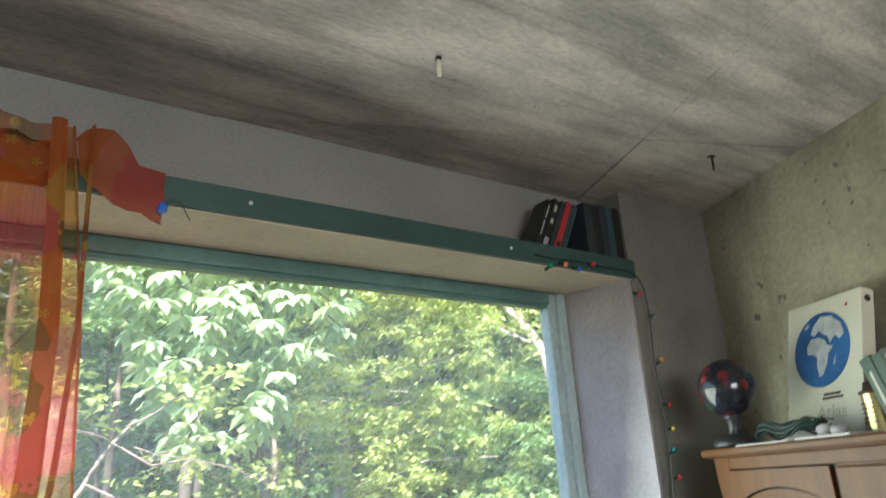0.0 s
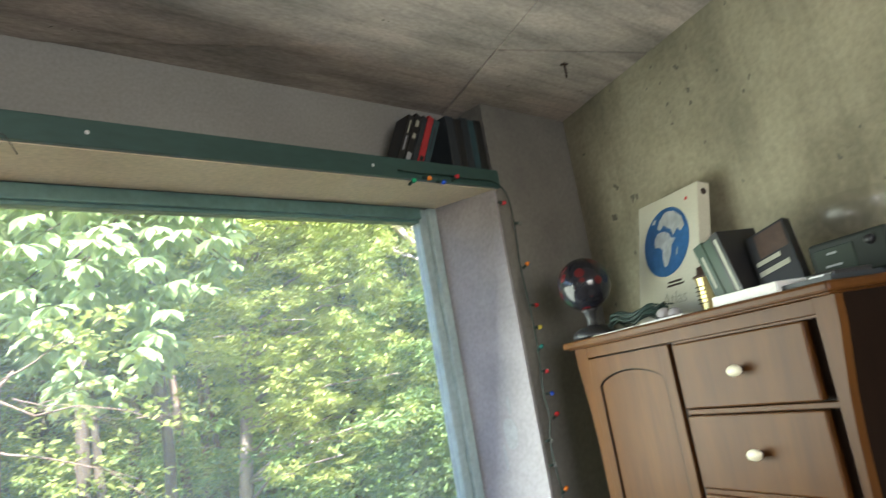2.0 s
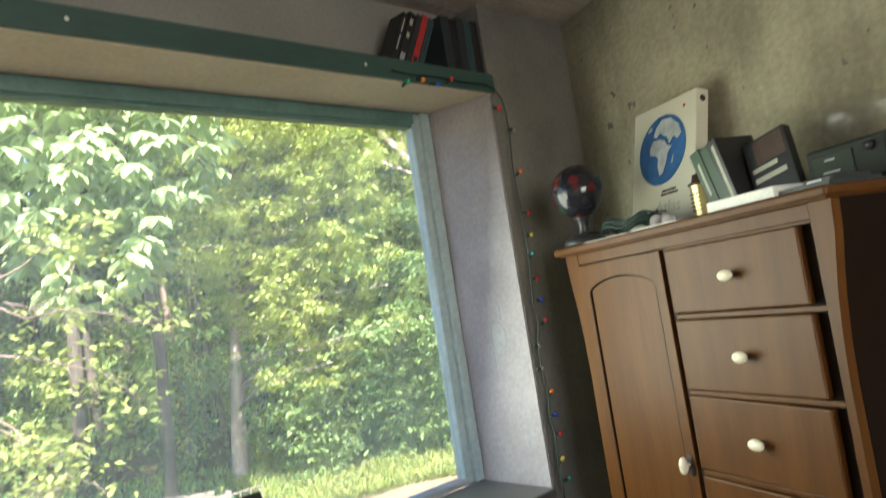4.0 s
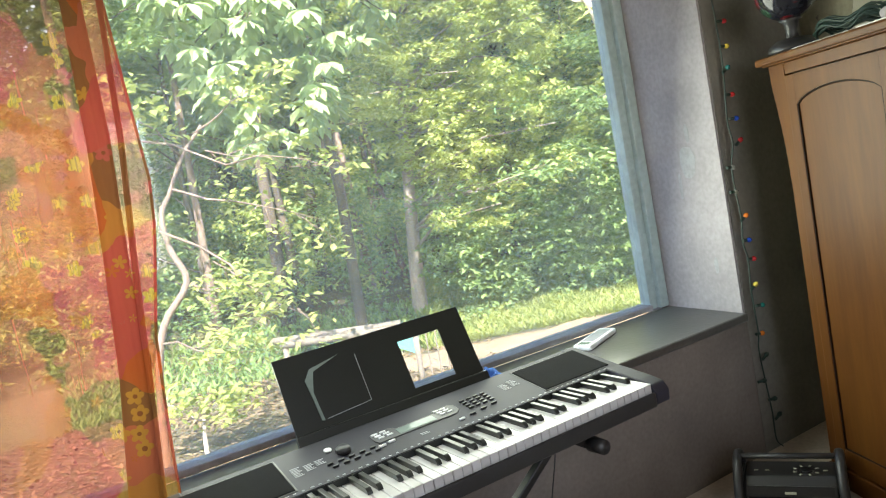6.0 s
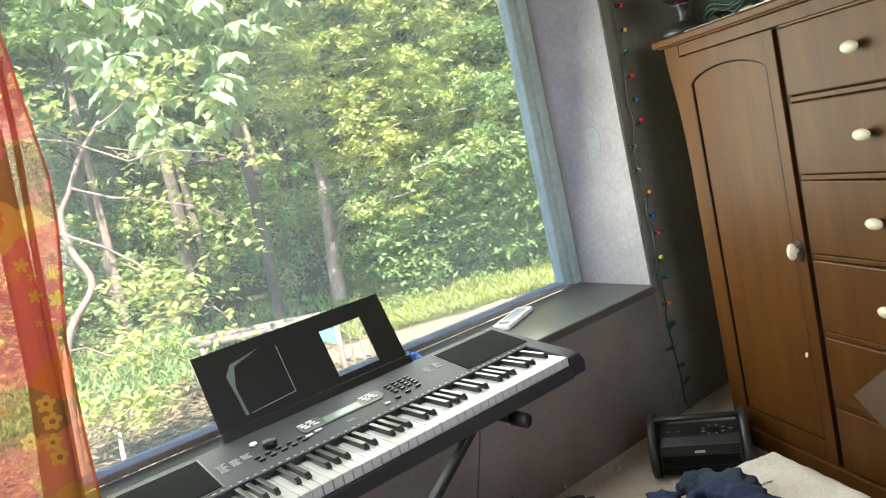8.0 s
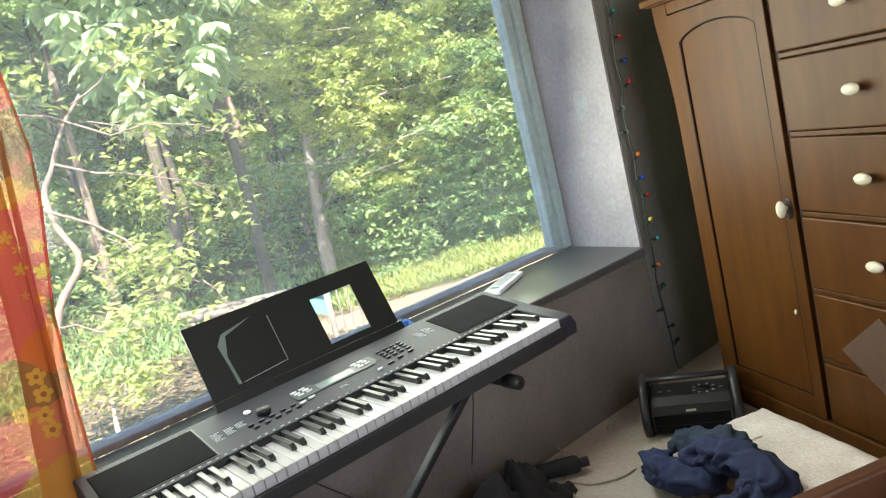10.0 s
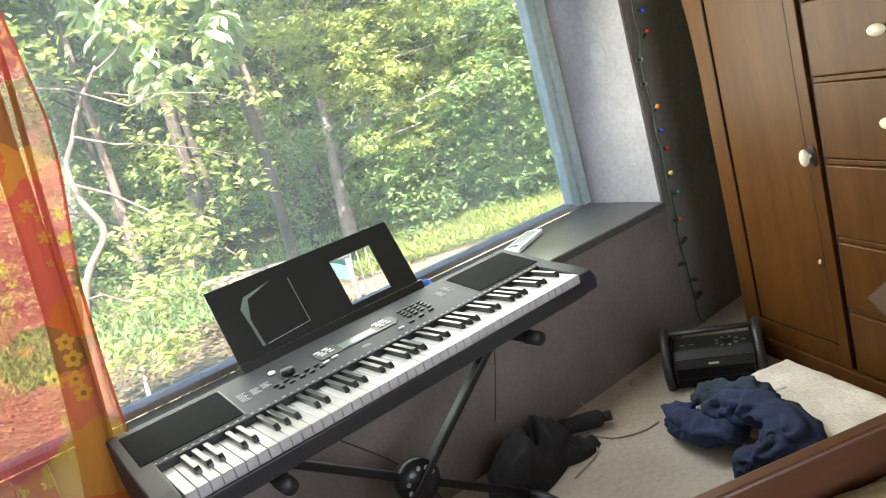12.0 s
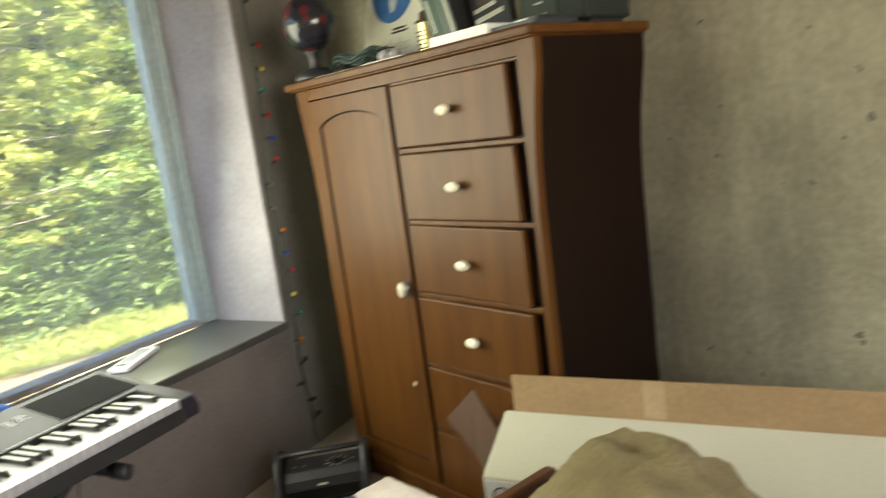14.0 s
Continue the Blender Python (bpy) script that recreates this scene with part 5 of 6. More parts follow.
part("stem", lathe([(0.0001, 0.03), (0.022, 0.035), (0.016, 0.06), (0.022, 0.09), (0.034, 0.098), (0.0001, 0.10)], 20), "black", gl, "", True)
part("ball", ellipsoid(0.092, 0.092, 0.092, pose(0, 0, 0.188), None, 28), "globe", gl, "dark ball with red, green and pale patches", True)

M["cream_card"] = material("cream_card", (0.55, 0.53, 0.42), 0.55, vary=0.08, scale=6, fine=200, bump=0.05)
M["ocean"] = material("ocean_print", (0.03, 0.12, 0.30), 0.4, vary=0.3, scale=14, bump=0)
M["land"] = material("land_print", (0.45, 0.47, 0.46), 0.45, vary=0.35, scale=25, bump=0)
at = thing("atlas", on_top(-0.035, 0.255, 0.0, 0, -14), "large cream atlas with a blue earth picture, leaning upright", "book")
part("case", box(0, 0.325, 0, 0.048, 0.0, 0.452, 0.003), "cream_card", at)
disc = bmesh.new()
bmesh.ops.create_circle(disc, cap_ends=True, segments=48, radius=0.122)
bmesh.ops.rotate(disc, matrix=Matrix.Rotation(radians(90), 3, "X"), verts=disc.verts)
part("earth_disc", disc, "ocean", at, "round blue picture of the earth", False, pose(0.158, -0.0012, 0.285))
for pts in ([(-0.062, 0.018), (-0.045, 0.040), (-0.01, 0.040), (0.015, 0.028), (0.030, 0.008), (0.052, 0.002), (0.030, -0.020), (0.026, -0.050), (0.008, -0.085), (-0.008, -0.088), (-0.018, -0.052), (-0.016, -0.026), (-0.035, -0.012), (-0.060, -0.008)],
            [(-0.045, 0.058), (-0.030, 0.085), (0.0, 0.108), (0.045, 0.100), (0.085, 0.070), (0.100, 0.035), (0.080, 0.020), (0.062, 0.036), (0.040, 0.014), (0.028, 0.040), (0.010, 0.048), (-0.01, 0.062), (-0.03, 0.048)],
            [(0.055, -0.040), (0.062, -0.030), (0.060, -0.055), (0.052, -0.058)], [(-0.075, 0.080), (-0.062, 0.094), (-0.050, 0.092), (-0.060, 0.078)]):
    part("land_shape", prism(pts, -0.0030, -0.0018, axis="y"), "land", at, "pale land on the picture", False, pose(0.158, 0, 0.285))
for k, (a, b) in enumerate(((0.165, 0.235), (0.160, 0.245))):
    part("print_bar", box(a, b, -0.0016, -0.0003, 0.135 - 0.012 * k, 0.142 - 0.012 * k), "gap", at, "unreadable small dark print")
txt = bpy.data.curves.new("title", "FONT")
txt.body, txt.size, txt.extrude = "Atlas", 0.062, 0.0004
title = new("title", txt)
title.data.materials.append(M["faint"])
title.parent, title.matrix_local = at, pose(0.135, -0.0012, 0.062, 90)
title["label"] = "large faint title lettering"
part("sticker", box(0.262, 0.272, -0.0016, -0.0003, 0.405, 0.415), "bulb_red", at, "small red sticker")
part("round_mark", lathe([(0.0001, 0), (0.011, 0), (0.011, 0.0012), (0.0001, 0.0012)], 16), "gap", at, "round dark mark on the side", False, pose(0.3252, 0.024, 0.42, 0, 90))

coil = thing("cable_coil", on_top(0.185, 0.10, 0.004), "coil of thin dark green cable lying on the wardrobe", "cable")
loop = bmesh.new()
r = np.random.default_rng(61)
ring = []
for k in range(150):
    a = k * 0.36
    ring.append((0.13 * math.cos(a) * (1 + 0.10 * math.sin(k * 0.7)) + 0.006 * r.normal(), 0.055 * math.sin(a) * (1 + 0.15 * math.sin(k * 0.45)), 0.006 + 0.024 * abs(math.sin(k * 0.9)) + 0.0002 * k))
tube(smooth_path(ring, 2), 0.0032, 6, loop)
part("cable", loop, "green_wire", coil, "", True)
for sgn in (-1, 1):
    part("loose_end", tube(smooth_path([(0.03 * sgn, 0.02, 0.03), (0.08 * sgn, 0.03, 0.052), (0.15 * sgn, 0.02, 0.045)]), 0.0025, 6), "green_wire", coil, "", True)
bk_ = thing("booklet", on_top(0.03, 0.015), "thin pale booklet lying under the cable coil", "booklet")
part("pages", box(0, 0.24, 0, 0.15, 0, 0.0045, 0.001), "book_white", bk_)
bk_ = thing("booklet", on_top(0.30, 0.012), "thin pale booklet lying on the wardrobe", "booklet")
part("pages", box(0, 0.20, 0, 0.13, 0, 0.006, 0.001), "book_white", bk_)

M["gold"] = material("gold_tin", (0.62, 0.52, 0.24), 0.28, metal=0.9, scale=10, fine=80, bump=0.05)
M["wax"] = material("brown_wax", (0.06, 0.032, 0.02), 0.6, scale=20, fine=80, bump=0.3)
tin = thing("tin_can", on_top(0.415, 0.20, 0.0), "golden metal tin with brown rim and label lines", "tin")
part("can", lathe([(0.0001, 0), (0.036, 0), (0.037, 0.003), (0.036, 0.008), (0.036, 0.10), (0.038, 0.104), (0.036, 0.108), (0.033, 0.104), (0.033, 0.09), (0.0001, 0.09)], 28), "gold", tin, "", True)
part("lid", lathe([(0.0001, 0.105), (0.040, 0.105), (0.041, 0.112), (0.028, 0.116), (0.024, 0.138), (0.0001, 0.142)], 24), "wax", tin, "brown top", True)
for k in range(5):
    part("label_bar", box(-0.018, 0.022 - 0.004 * (k % 2), -0.0372, -0.0345, 0.03 + 0.012 * k, 0.033 + 0.012 * k), "gap", tin, "unreadable label print")
for k, (s_, y_, rr) in enumerate(((0.372, 0.055, 0.024), (0.424, 0.050, 0.020), (0.352, 0.10, 0.02))):
    st_ = thing("pebble", on_top(s_, y_, rr * 0.78), "rounded grey stone on the wardrobe", "stone", "stones on the wardrobe")
    p_ = ellipsoid(rr, rr * 0.9, rr * 0.8)
    for v in p_.verts:
        v.co *= 1 + 0.10 * noise.noise(v.co * 60)
    part("stone", p_, "reveal", st_, "", True)

book(on_top(0.475, 0.17, 0.0, 0, 0, -17), 0.040, 0.20, 0.14, "book_green", "green hardback book leaning on the wardrobe top", ((0.4, 0.6, 0.3, 0.8, "faint"),), "books on the wardrobe")
book(on_top(0.520, 0.17, 0.0, 0, 0, -17), 0.034, 0.205, 0.14, "book_green", "dark green hardback book leaning on the wardrobe top", (), "books on the wardrobe")
bkc = book(on_top(0.562, 0.16, 0.0, 0, 0, -16), 0.032, 0.215, 0.14, "book_black", "black novel with pale spine lettering leaning on the wardrobe top", ((0.35, 0.65, 0.12, 0.92, "faint"),), "books on the wardrobe")
fc = thing("book", on_top(0.605, 0.205, 0.0, 10, -10, -13), "dark novel with brown front cover and large pale lettering", "book", "books on the wardrobe")
part("cover", box(0, 0.13, 0, 0.03, 0, 0.185, 0.001), "book_black", fc)
part("picture", box(0.03, 0.122, -0.0012, -0.0002, 0.11, 0.178), "wax", fc, "brown cover picture")
part("title_bar", box(0.012, 0.09, -0.0022, -0.0013, 0.092, 0.104), "faint", fc, "large pale lettering")
part("title_bar", box(0.012, 0.11, -0.0022, -0.0013, 0.062, 0.076), "faint", fc, "large pale lettering")
wb = thing("white_box", on_top(0.63, 0.005), "flat white box lying at the wardrobe edge", "box")
part("box", box(0, 0.215, 0, 0.10, 0, 0.026, 0.002), "book_white", wb)
mg = thing("magazine", on_top(0.72, 0.02, 0.0), "dark magazines lying on the wardrobe", "magazine")
part("cover", box(0.10, 0.26, 0.0, 0.16, 0, 0.012, 0.001), "book_dark", mg)
mg = thing("magazine", on_top(0.66, 0.115, 0.0, 4), "dark thin magazine lying on the wardrobe", "magazine")
part("cover", box(0.0, 0.30, 0.0, 0.16, 0, 0.010, 0.001), "book_black", mg)
M["radio"] = material("dark_green_plastic", (0.005, 0.011, 0.007), 0.7, scale=8, fine=200, bump=0.05)
M["radio_face"] = material("green_face", (0.013, 0.026, 0.016), 0.7, scale=8, fine=200, bump=0.03)
ra = thing("radio", on_top(0.745, 0.24, 0.0, -4), "dark green box radio on the wardrobe", "radio")
part("body", box(0, 0.23, 0, 0.17, 0.012, 0.110, 0.008), "radio", ra)
part("face", box(0.02, 0.14, -0.004, 0.001, 0.028, 0.092, 0.002), "radio_face", ra, "paler green front panel")
part("print_bar", box(0.06, 0.09, -0.0052, -0.0041, 0.075, 0.080), "print", ra)
part("print_bar", box(0.05, 0.10, -0.0052, -0.0041, 0.045, 0.050), "print", ra)
part("knob", lathe([(0.0001, 0), (0.012, 0), (0.010, 0.012), (0.0001, 0.012)], 16), "black", ra, "", True, pose(0.19, -0.001, 0.085, 90))
for k in (0.02, 0.21):
    part("foot", box(k - 0.01, k + 0.01, 0.02, 0.15, 0.0, 0.0125), "black", ra)
M["film"] = bpy.data.materials.new("clear_plastic")
M["film"].use_nodes = True
_n = M["film"].node_tree
_t, _d, _x = _n.nodes.new("ShaderNodeBsdfTransparent"), _n.nodes.new("ShaderNodeBsdfGlossy"), _n.nodes.new("ShaderNodeMixShader")
_d.inputs["Roughness"].default_value, _x.inputs[0].default_value = 0.3, 0.03
for a_, b_ in ((_t.outputs[0], _x.inputs[1]), (_d.outputs[0], _x.inputs[2]), (_x.outputs[0], _n.nodes["Material Output"].inputs[0])):
    _n.links.new(a_, b_)
bag = thing("plastic_bowl", on_top(0.86, 0.33, 0.1105), "clear plastic bowl standing on the radio", "bowl")
part("bowl", lathe([(0.0001, 0), (0.055, 0), (0.075, 0.01), (0.10, 0.05), (0.112, 0.10), (0.110, 0.10), (0.098, 0.052), (0.073, 0.013), (0.0001, 0.004)], 28), "film", bag, "", True)
dev = thing("camera_bag", on_top(0.90, 0.035, 0.0), "small dark case with a pale label on the wardrobe", "case")
part("case", box(0.0, 0.075, 0.0, 0.12, 0.0, 0.022, 0.004), "black", dev)
part("label_card", box(0.012, 0.05, -0.0015, -0.0002, 0.005, 0.017), "button", dev, "small pale label")


# ---- on the sill ----
ph = thing("remote_control", pose(-0.565, 0.175, SILL, 0, 0, 24), "slim white remote control lying on the sill", "remote")
part("body", box(0, 0.225, 0, 0.068, 0.0005, 0.020, 0.006), "button", ph)
part("key_pad", box(0.05, 0.20, 0.012, 0.056, 0.0195, 0.0212, 0.001), "print", ph, "pale grey key area")
part("screen", box(0.012, 0.04, 0.014, 0.054, 0.0195, 0.0212, 0.001), "lcd", ph, "small grey screen")
M["blue_cloth"] = material("blue_cloth", (0.03, 0.10, 0.34), 0.9, scale=15, fine=150, bump=0.4)


def heap(name, m, rx, ry, h, mat, label, category, seed, ridges=9.0, rough=0.45, n=56, parent=None):
    """A heap of crumpled cloth: a low mound with sharp-edged folds and an uneven rim."""
    t = thing(name, m, label, category)
    bm = bmesh.new()
    off = Vector((seed * 3.1, seed * 1.7, 0.3))
    rings = [[bm.verts.new((0, 0, 0))]]
    for i in range(1, 25):
        k = i / 24
        row = []
        for j in range(n):
            a = 2 * math.pi * j / n
            rim = 1 + 0.22 * noise.noise(Vector((math.cos(a) * 1.3, math.sin(a) * 1.3, seed)))
            p = Vector((math.cos(a) * k * rim * rx, math.sin(a) * k * rim * ry, 0))
            row.append(bm.verts.new(p))
        rings.append(row)
    for i, row in enumerate(rings):
        k = i / 24
        for v in row:
            q = v.co * ridges + off
            warp = Vector((noise.noise(q * 0.5), noise.noise(q * 0.5 + Vector((9, 0, 0))), 0)) * 1.5
            fold = 1 - abs(noise.noise(q + warp)) * 2.0
            fine = 1 - abs(noise.noise(q * 2.3 + warp)) * 2.0
            dome = max(0.0, 1 - k ** 2.6) ** 0.65
            v.co.z = max(0.002, h * dome * (1 - rough + rough * fold + 0.16 * fine))
            if k > 0.93:
                v.co.z *= (1 - k) / 0.07
    for j in range(n):
        bm.faces.new((rings[0][0], rings[1][j], rings[1][(j + 1) % n]))
    for a, b in zip(rings[1:], rings[2:]):
        for j in range(n):
            bm.faces.new((a[j], b[j], b[(j + 1) % n], a[(j + 1) % n]))
    if parent is not None:
        bpy.data.objects.remove(t)
        return part(name, bm, mat, parent, label, True, m)
    part("cloth", bm, mat, t, "", True)
    return t


heap("blue_rag", pose(-0.97, 0.20, SILL + 0.001, 0, 0, 20), 0.08, 0.05, 0.055, "blue_cloth", "crumpled bright blue rag on the sill", "cloth", 3, 26)

# ---- on the floor ----
M["denim"] = material("dark_blue_cotton", (0.028, 0.042, 0.115), 0.9, scale=14, fine=220, bump=0.4, dist=0.002, second=(0.018, 0.026, 0.075))
M["jacket"] = material("black_cloth", (0.022, 0.022, 0.026), 0.9, scale=14, fine=160, bump=0.4, dist=0.002)
M["fleece"] = material("cream_fleece", (0.90, 0.80, 0.74), 0.95, scale=9, fine=120, bump=0.8, dist=0.006, second=(0.78, 0.67, 0.60))
pad = thing("floor_pad", EAST @ pose(0, 0, 0), "thick cream fleece floor pad beside the wardrobe", "mattress")
bm = bmesh.new()
nx, ny = 60, 34
gr = []
for i in range(nx + 1):
    row = []
    for j in range(ny + 1):
        a, b = i / nx, j / ny
        e = min(a, 1 - a) * 1.05, min(b, 1 - b) * 0.31
        edge = min(1.0, min(e) / 0.05)
        x_, y_ = 0.20 + 0.88 * a + 0.03 * (1 - b) * (a < 0.2), -0.37 + 0.31 * b
        z_ = 0.004 + 0.088 * math.sqrt(max(0, 1 - (1 - edge) ** 2)) + (0.012 * noise.noise(Vector((x_ * 6, y_ * 6, 0))) + 0.006 * noise.noise(Vector((x_ * 22, y_ * 22, 4)))) * edge
        row.append(bm.verts.new((x_, y_, max(z_, 0.002))))
    gr.append(row)
for i in range(nx):
    for j in range(ny):
        bm.faces.new((gr[i][j], gr[i + 1][j], gr[i + 1][j + 1], gr[i][j + 1]))
part("cover", bm, "fleece", pad, "", True)


def rumpled(points, r0, seed, floor):
    """A limp sleeve of cloth along points: pinched cross folds, sagging flat on what lies under it."""
    path = smooth_path([Vector(p) for p in points], 14)
    bm, rings, side = bmesh.new(), [], None
    n, m = len(path), 30
    for i, p in enumerate(path):
        d = (path[min(i + 1, n - 1)] - path[max(i - 1, 0)]).normalized()
        across = d.cross(Vector((0, 0, 1))).normalized()
        up = across.cross(d)
        u = i / (n - 1)
        end = min(1.0, 6 * u + 0.15, 6 * (1 - u) + 0.15)
        ring = []
        for k in range(m):
            a = 2 * math.pi * k / m
            w = 2.2 * noise.noise(Vector((u * 3, math.sin(a), seed)))
            q = Vector((u * 7 + w, 1.1 * math.cos(a) + w * 0.4, 1.1 * math.sin(a) + seed * 3.3))
            fold = 1 - 3.4 * abs(noise.noise(q))
            fine = 1 - 2.0 * abs(noise.noise(q * 2.1 + Vector((5, 0, 0))))
            rr = r0 * end * (0.80 + 0.30 * fold + 0.10 * fine)
            v = p + across * math.cos(a) * rr * 1.25 + up * math.sin(a) * rr * 0.85
            v.z = max(v.z, floor + 0.004 * (1 + math.cos(a)))
            ring.append(bm.verts.new(v))
        rings.append(ring)
    for a, b in zip(rings, rings[1:]):
        for k in range(m):
            bm.faces.new((a[k], a[(k + 1) % m], b[(k + 1) % m], b[k]))
    bm.faces.new(rings[0][::-1]), bm.faces.new(rings[-1])
    return bm


M["denim_dark"] = material("faded_dark_cotton", (0.030, 0.050, 0.085), 0.9, scale=14, fine=220, bump=0.4, dist=0.002, second=(0.020, 0.034, 0.06))
tr = thing("trousers", pose(0, 0, 0), "crumpled dark blue trousers lying on the floor pad", "clothes")
part("seat", rumpled([(-0.50, -0.36, 0.05), (-0.505, -0.47, 0.09), (-0.525, -0.57, 0.125), (-0.55, -0.645, 0.105)], 0.042, 2.0, 0.002), "denim_dark", tr, "darker bluish seat of the trousers", True)
part("waistband", rumpled([(-0.54, -0.35, 0.045), (-0.61, -0.40, 0.045), (-0.645, -0.49, 0.055), (-0.64, -0.57, 0.07), (-0.60, -0.63, 0.09)], 0.046, 5.0, 0.002), "denim", tr, "", True)
part("leg", rumpled([(-0.55, -0.44, 0.07), (-0.59, -0.55, 0.11), (-0.61, -0.65, 0.135), (-0.63, -0.735, 0.135), (-0.675, -0.79, 0.125), (-0.70, -0.78, 0.10)], 0.047, 9.0, 0.002), "denim", tr, "", True)
part("leg", rumpled([(-0.66, -0.69, 0.11), (-0.69, -0.76, 0.115), (-0.725, -0.75, 0.105), (-0.75, -0.705, 0.08), (-0.775, -0.67, 0.03)], 0.034, 13.0, 0.002), "denim", tr, "", True)
jk = heap("jacket", pose(-0.99, -0.13, 0.0, 0, 0, 8), 0.18, 0.10, 0.15, "jacket", "crumpled black jacket on the floor under the keyboard", "clothes", 8, 10, 0.42)
heap("sleeve", pose(0.10, -0.06, 0.0, 0, 0, -28), 0.11, 0.045, 0.06, "jacket", "", "", 11, 22, 0.5, 56, jk)
sl = thing("umbrella", pose(-0.80, -0.08, 0.032), "folded black umbrella lying on the floor", "umbrella")
part("canopy", tube(smooth_path([(0, 0, 0), (0.05, -0.035, 0.002), (0.11, -0.075, 0.0)]), [0.026] * 6 + [0.028] * 6 + [0.024], 10), "jacket", sl, "", True)
part("handle", tube([(0.108, -0.074, 0.0), (0.135, -0.092, 0.0)], 0.016, 10), "black", sl, "", True)

M["beige_wire"] = material("beige_wire", (0.42, 0.36, 0.28), 0.5, bump=0)


def cable(name, pts, rad, mat, label):
    t = thing(name, pose(*pts[0]), label, "cable")
    o = Vector(pts[0])
    part("strand", tube(smooth_path([Vector(p) - o for p in pts], 6), rad, 6), mat, t, "", True)


cable("floor_cable", [(-0.64, -0.02, 0.03), (-0.66, -0.06, 0.02), (-0.76, -0.15, 0.005), (-0.87, -0.16, 0.004), (-0.95, -0.14, 0.03), (-1.03, -0.20, 0.004), (-1.06, -0.27, 0.004)], 0.003, "beige_wire", "thin beige cable curling over the floor")
cable("floor_cable", [(-0.60, -0.30, 0.004), (-0.66, -0.29, 0.004), (-0.73, -0.24, 0.004), (-0.76, -0.17, 0.004), (-0.82, -0.24, 0.004), (-0.95, -0.27, 0.004)], 0.003, "beige_wire", "thin beige cable looping on the floor")
cable("keyboard_cable", [(-1.0, -0.12, 0.545), (-0.985, -0.11, 0.42), (-1.01, -0.10, 0.30), (-1.04, -0.09, 0.19)], 0.0022, "black", "thin black cable hanging from the keyboard")
cable("keyboard_cable", [(-1.62, -0.06, 0.54), (-1.52, -0.06, 0.40), (-1.36, -0.05, 0.22), (-1.25, -0.06, 0.03)], 0.0022, "black", "thin black cable hanging behind the stand")


def boombox():
    t = thing("boombox", pose(-0.262, -0.290, 0, 0, 0, -56) @ Matrix.Diagonal((1.05, 1.0, 0.60, 1)), "black portable boombox with carry handle on the floor", "boombox")
    prof = [(-0.085, 0.012), (-0.070, 0.0), (0.085, 0.0), (0.098, 0.02), (0.098, 0.16), (0.07, 0.19), (-0.035, 0.192), (-0.075, 0.165), (-0.092, 0.13), (-0.097, 0.06)]
    part("body", prism(prof, -0.122, 0.122, 0.006, "x"), "black", t)
    for s in (-1, 1):
        bail = smooth_path([(s * 0.136, -0.085, 0.012), (s * 0.136, -0.108, 0.08), (s * 0.136, -0.098, 0.16), (s * 0.136, -0.045, 0.255), (s * 0.136, 0.018, 0.275), (s * 0.136, 0.075, 0.235), (s * 0.136, 0.108, 0.13), (s * 0.136, 0.09, 0.012)], 5)
        part("side_frame", tube(bail, 0.0135, 8), "black", t, "", True)
        part("end_panel", prism([(-0.085, 0.0), (0.085, 0.0), (0.10, 0.03), (0.098, 0.16), (0.05, 0.20), (-0.04, 0.20), (-0.095, 0.13)], s * 0.1225, s * 0.128, 0, "x"), "black", t)
    part("handle", tube([(-0.136, 0.0, 0.272), (0.136, 0.0, 0.272)], 0.0135, 10), "black", t, "", True)
    part("speaker_cloth", prism([(-0.0985, 0.03), (-0.0935, 0.122), (-0.090, 0.122), (-0.093, 0.03)], -0.112, 0.112, 0, "x"), "grille", t)
    part("shiny_band", prism([(-0.0945, 0.132), (-0.077, 0.168), (-0.073, 0.166), (-0.091, 0.130)], -0.112, 0.112, 0, "x"), "steel", t, "grey reflecting band")
    lg = prism([(-0.0955, 0.140), (-0.0905, 0.149), (-0.089, 0.148), (-0.0938, 0.139)], -0.015, 0.015, 0, "x")
    part("logo_bar", lg, "faint", t, "plain grey badge")
    part("dial", lathe([(0.0001, 0), (0.018, 0), (0.017, 0.008), (0.0001, 0.008)], 20), "steel", t, "", True, pose(0.045, 0.0, 0.1925))
    for k in range(8):
        a = 0.5 + k * 0.75
        part("button", box(-0.005, 0.005, -0.003, 0.003, 0, 0.004, 0.001, 1), "faint", t, "", False, pose(0.045 + 0.032 * math.cos(a), 0.032 * math.sin(a), 0.1925, 0, 0, math.degrees(a)))
    for x_ in (-0.09, -0.06, 0.095):
        part("button", box(x_ - 0.006, x_ + 0.006, -0.003, 0.003, 0.1925, 0.196, 0.001, 1), "faint", t)


boombox()
heap("plastic_scrap", pose(-0.42, -0.06, 0.001, 0, 0, 30), 0.022, 0.014, 0.014, "beige_wire", "small crumpled pale scrap on the floor by the wall", "scrap", 9, 30)

# ---- box and bed ----
M["carton_white"] = material("white_carton", (0.47, 0.455, 0.35), 0.6, vary=0.06, scale=5, fine=120, bump=0.03, amount=0.12)
M["carton_grey"] = material("grey_carton_print", (0.50, 0.51, 0.50), 0.6, vary=0.06, scale=5, fine=120, bump=0.05)
M["kraft_tape"] = material("kraft_tape", (0.44, 0.31, 0.17), 0.5, scale=6, fine=60, bump=0.05)
# end flap only: the cardboard darkened, its shade put into the colour
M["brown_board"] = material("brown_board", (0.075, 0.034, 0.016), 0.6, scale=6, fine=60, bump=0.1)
M["cardboard"] = material("brown_cardboard", (0.36, 0.235, 0.115), 0.8, scale=6, fine=90, bump=0.15, second=(0.29, 0.185, 0.09))
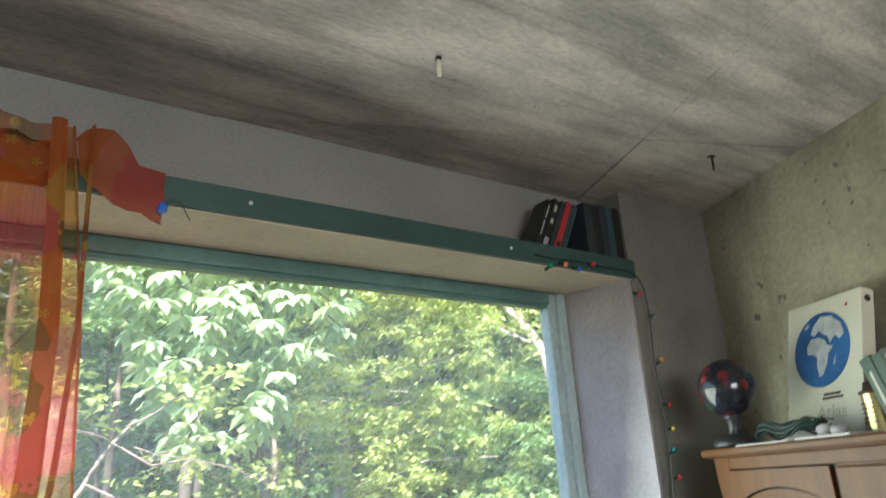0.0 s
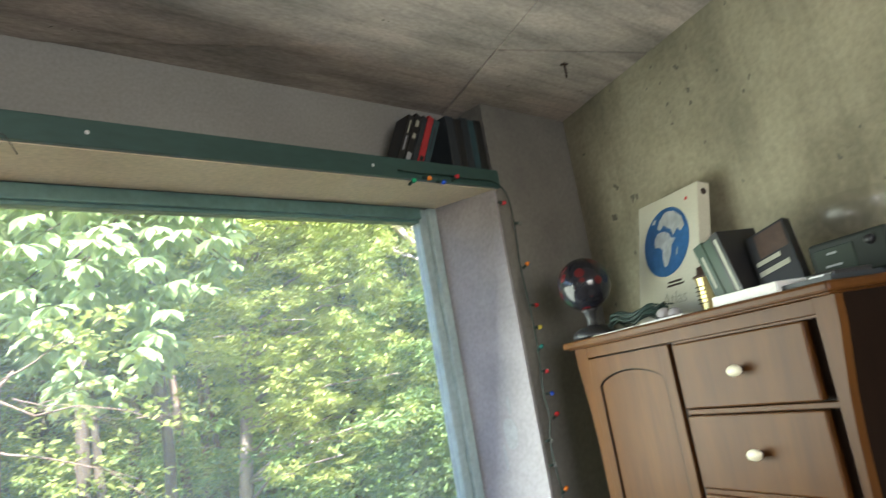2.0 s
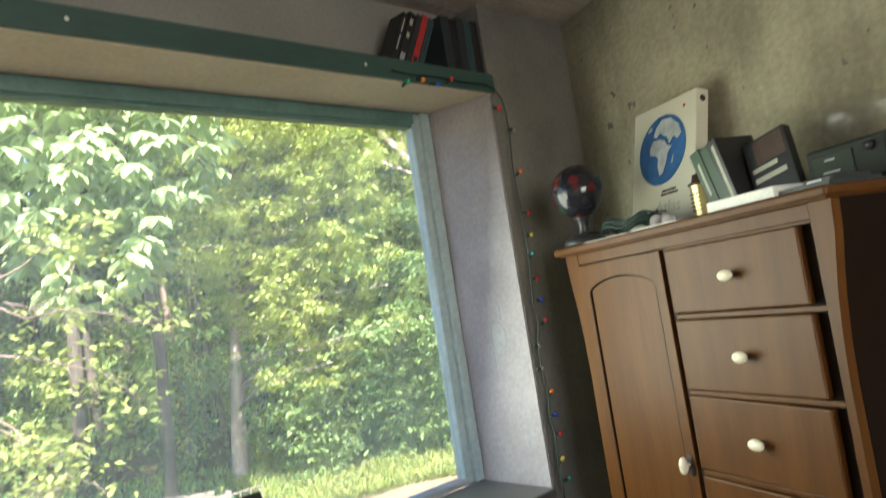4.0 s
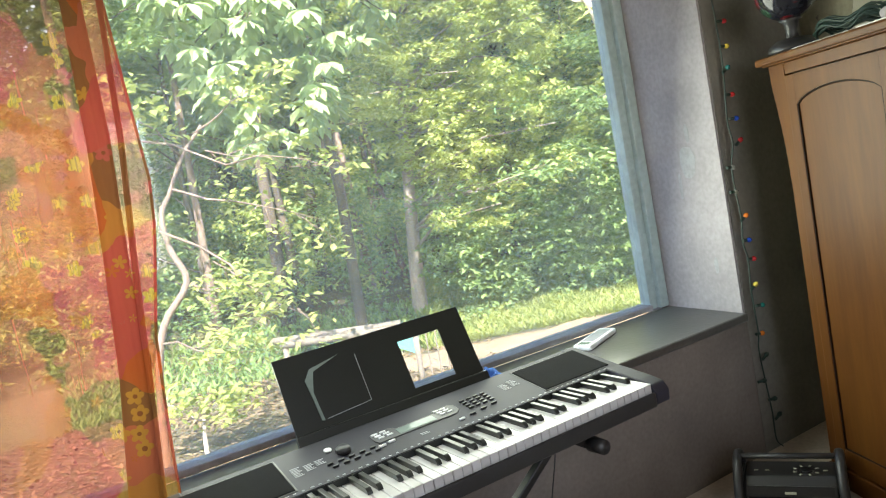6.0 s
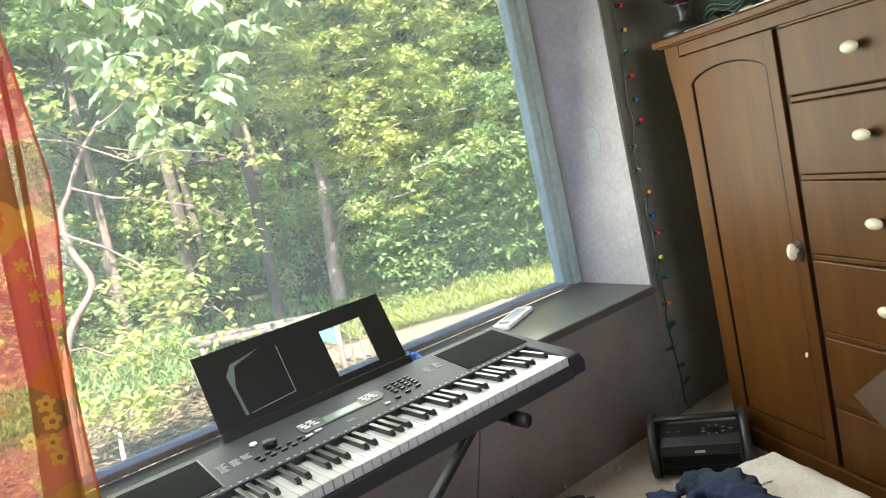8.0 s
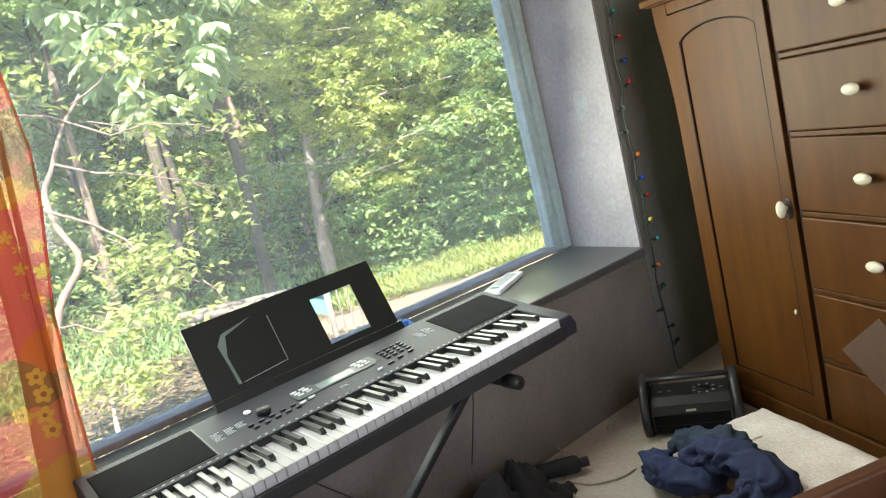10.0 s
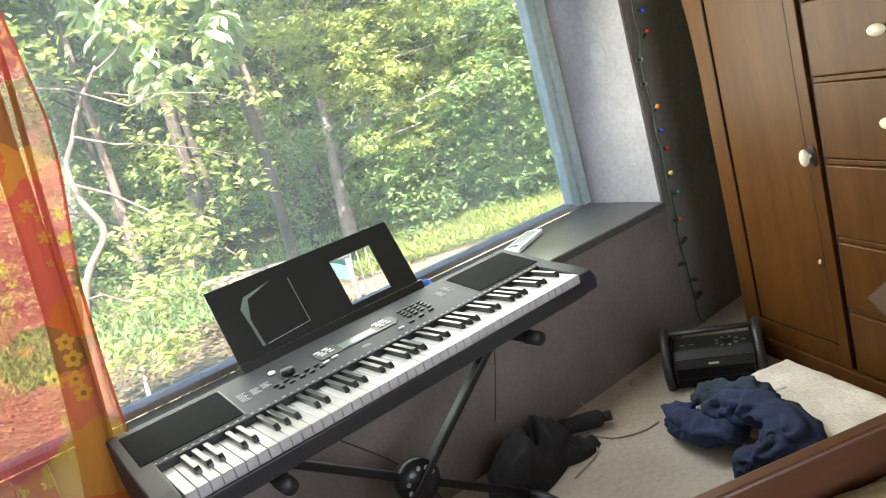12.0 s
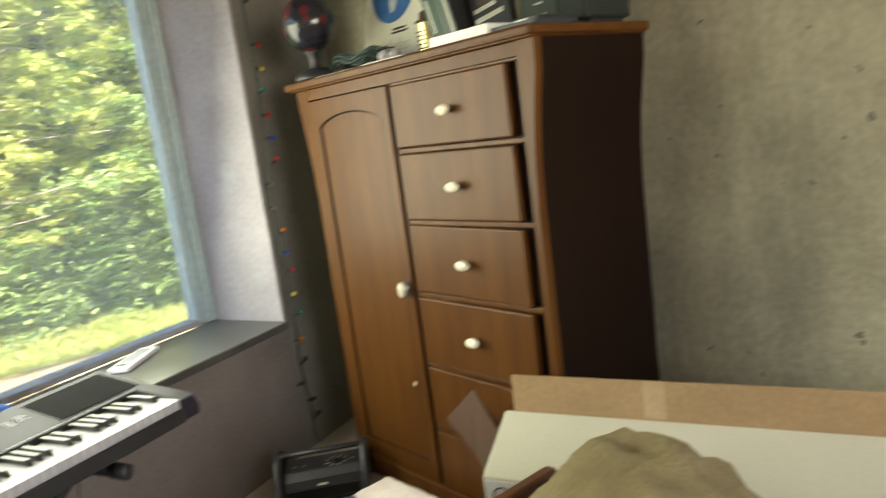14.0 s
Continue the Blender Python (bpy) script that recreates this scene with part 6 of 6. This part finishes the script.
bx = thing("carton", pose(0, 0, 0), "long white carton with open brown cardboard flaps beside the wardrobe", "box")
part("body", prism([(-0.575, 0.0), (-0.575, 0.498), (-0.735, 0.412), (-0.735, 0.0)], -2.25, -1.128, 0.003, "y"), "carton_white", bx)
part("front_print", box(-0.7385, -0.7355, -2.24, -1.134, 0.02, 0.405), "carton_grey", bx, "pale grey printed front")
part("back_flap", box(-0.574, -0.568, -2.26, -1.152, 0.34, 0.585), "cardboard", bx, "upright brown cardboard flap")
part("flap_tape", box(-0.5755, -0.5742, -1.50, -1.455, 0.502, 0.587), "kraft_tape", bx, "paler tape over the flap")
part("logo_ring", tube([(-0.7395, -1.172 + 0.020 * math.cos(a), 0.372 + 0.020 * math.sin(a)) for a in [k * math.pi / 10 for k in range(21)]], 0.002, 5, cap=False), "gap", bx, "round dark badge")
part("logo_bar", box(-0.7402, -0.7387, -1.38, -1.207, 0.355, 0.389), "gap", bx, "dark lettering shown as a bar")
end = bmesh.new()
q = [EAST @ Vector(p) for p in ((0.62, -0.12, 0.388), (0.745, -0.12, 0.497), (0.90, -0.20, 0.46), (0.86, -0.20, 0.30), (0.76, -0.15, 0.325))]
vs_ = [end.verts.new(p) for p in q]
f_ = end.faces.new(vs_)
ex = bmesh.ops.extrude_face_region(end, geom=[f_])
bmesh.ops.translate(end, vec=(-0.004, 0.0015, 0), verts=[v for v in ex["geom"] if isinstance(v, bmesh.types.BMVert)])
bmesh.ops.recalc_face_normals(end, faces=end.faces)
part("end_flap", end, "brown_board", bx, "folded-out cardboard end flap with shade in its colour")

M["bed_wood"] = material("bed_wood", (0.115, 0.045, 0.022), 0.4, scale=5, fine=30, bump=0.08, stretch=(3, 0.4, 3))
M["quilt"] = material("olive_quilt", (0.24, 0.19, 0.095), 0.95, scale=7, fine=110, bump=0.6, dist=0.006, second=(0.165, 0.13, 0.062))
M["sheet"] = material("bed_sheet", (0.42, 0.38, 0.30), 0.95, scale=7, fine=150, bump=0.3)
bed = thing("bed", EAST @ pose(0, 0, 0), "low dark wooden bed frame with mattress", "bed")
part("footboard", box(1.105, 1.135, -1.75, -0.26, 0.08, 0.450, 0.006), "bed_wood", bed)
part("mattress", box(1.14, 3.0, -1.72, -0.28, 0.16, 0.335, 0.03, 3), "sheet", bed)
for s_, y_ in ((1.10, -1.72), (1.10, -0.34), (2.95, -1.72), (2.95, -0.34)):
    part("leg", box(s_ - 0.005, s_ + 0.03, y_ - 0.02, y_ + 0.04, 0.0, 0.16), "bed_wood", bed)
part("side_rail", box(1.126, 3.0, -1.748, -1.722, 0.12, 0.34, 0.004), "bed_wood", bed)
part("side_rail", box(1.126, 3.0, -0.278, -0.262, 0.12, 0.34, 0.004), "bed_wood", bed)
ql = thing("quilt", EAST @ pose(0, 0, 0), "olive brown quilt bunched up on the bed", "quilt")
bm = bmesh.new()
gr = []
for i in range(71):
    row = []
    for j in range(61):
        x_, y_ = 1.16 + 1.8 * i / 70, -1.68 + 1.42 * j / 60
        d1 = ((x_ - 1.38) / 0.20) ** 2 + ((y_ + 0.30) / 0.22) ** 2
        d2 = ((x_ - 1.75) / 0.35) ** 2 + ((y_ + 0.42) / 0.25) ** 2
        z_ = 0.380 + 0.200 * math.exp(-(d1 ** 1.5) * 0.6) + 0.11 * math.exp(-d2)
        z_ += 0.020 * noise.noise(Vector((x_ * 9, y_ * 9, 0))) + 0.006 * noise.noise(Vector((x_ * 26, y_ * 20, 7))) - 0.075 * abs(noise.noise(Vector((x_ * 6 + 3, y_ * 12, 2)))) - 0.05 * abs(noise.noise(Vector((x_ * 16, y_ * 11 + 2, 5)))) - 0.022 * abs(noise.noise(Vector((x_ * 30, y_ * 34, 9))))
        row.append(bm.verts.new((x_, y_, max(z_, 0.34))))
    gr.append(row)
for i in range(70):
    for j in range(60):
        bm.faces.new((gr[i][j], gr[i + 1][j], gr[i + 1][j + 1], gr[i][j + 1]))
part("cover", bm, "quilt", ql, "", True)
part("hem", rumpled([(1.20, -0.50, 0.37), (1.19, -0.80, 0.365), (1.21, -1.10, 0.365), (1.20, -1.45, 0.36)], 0.03, 21.0, 0.335), "quilt", ql, "", True)
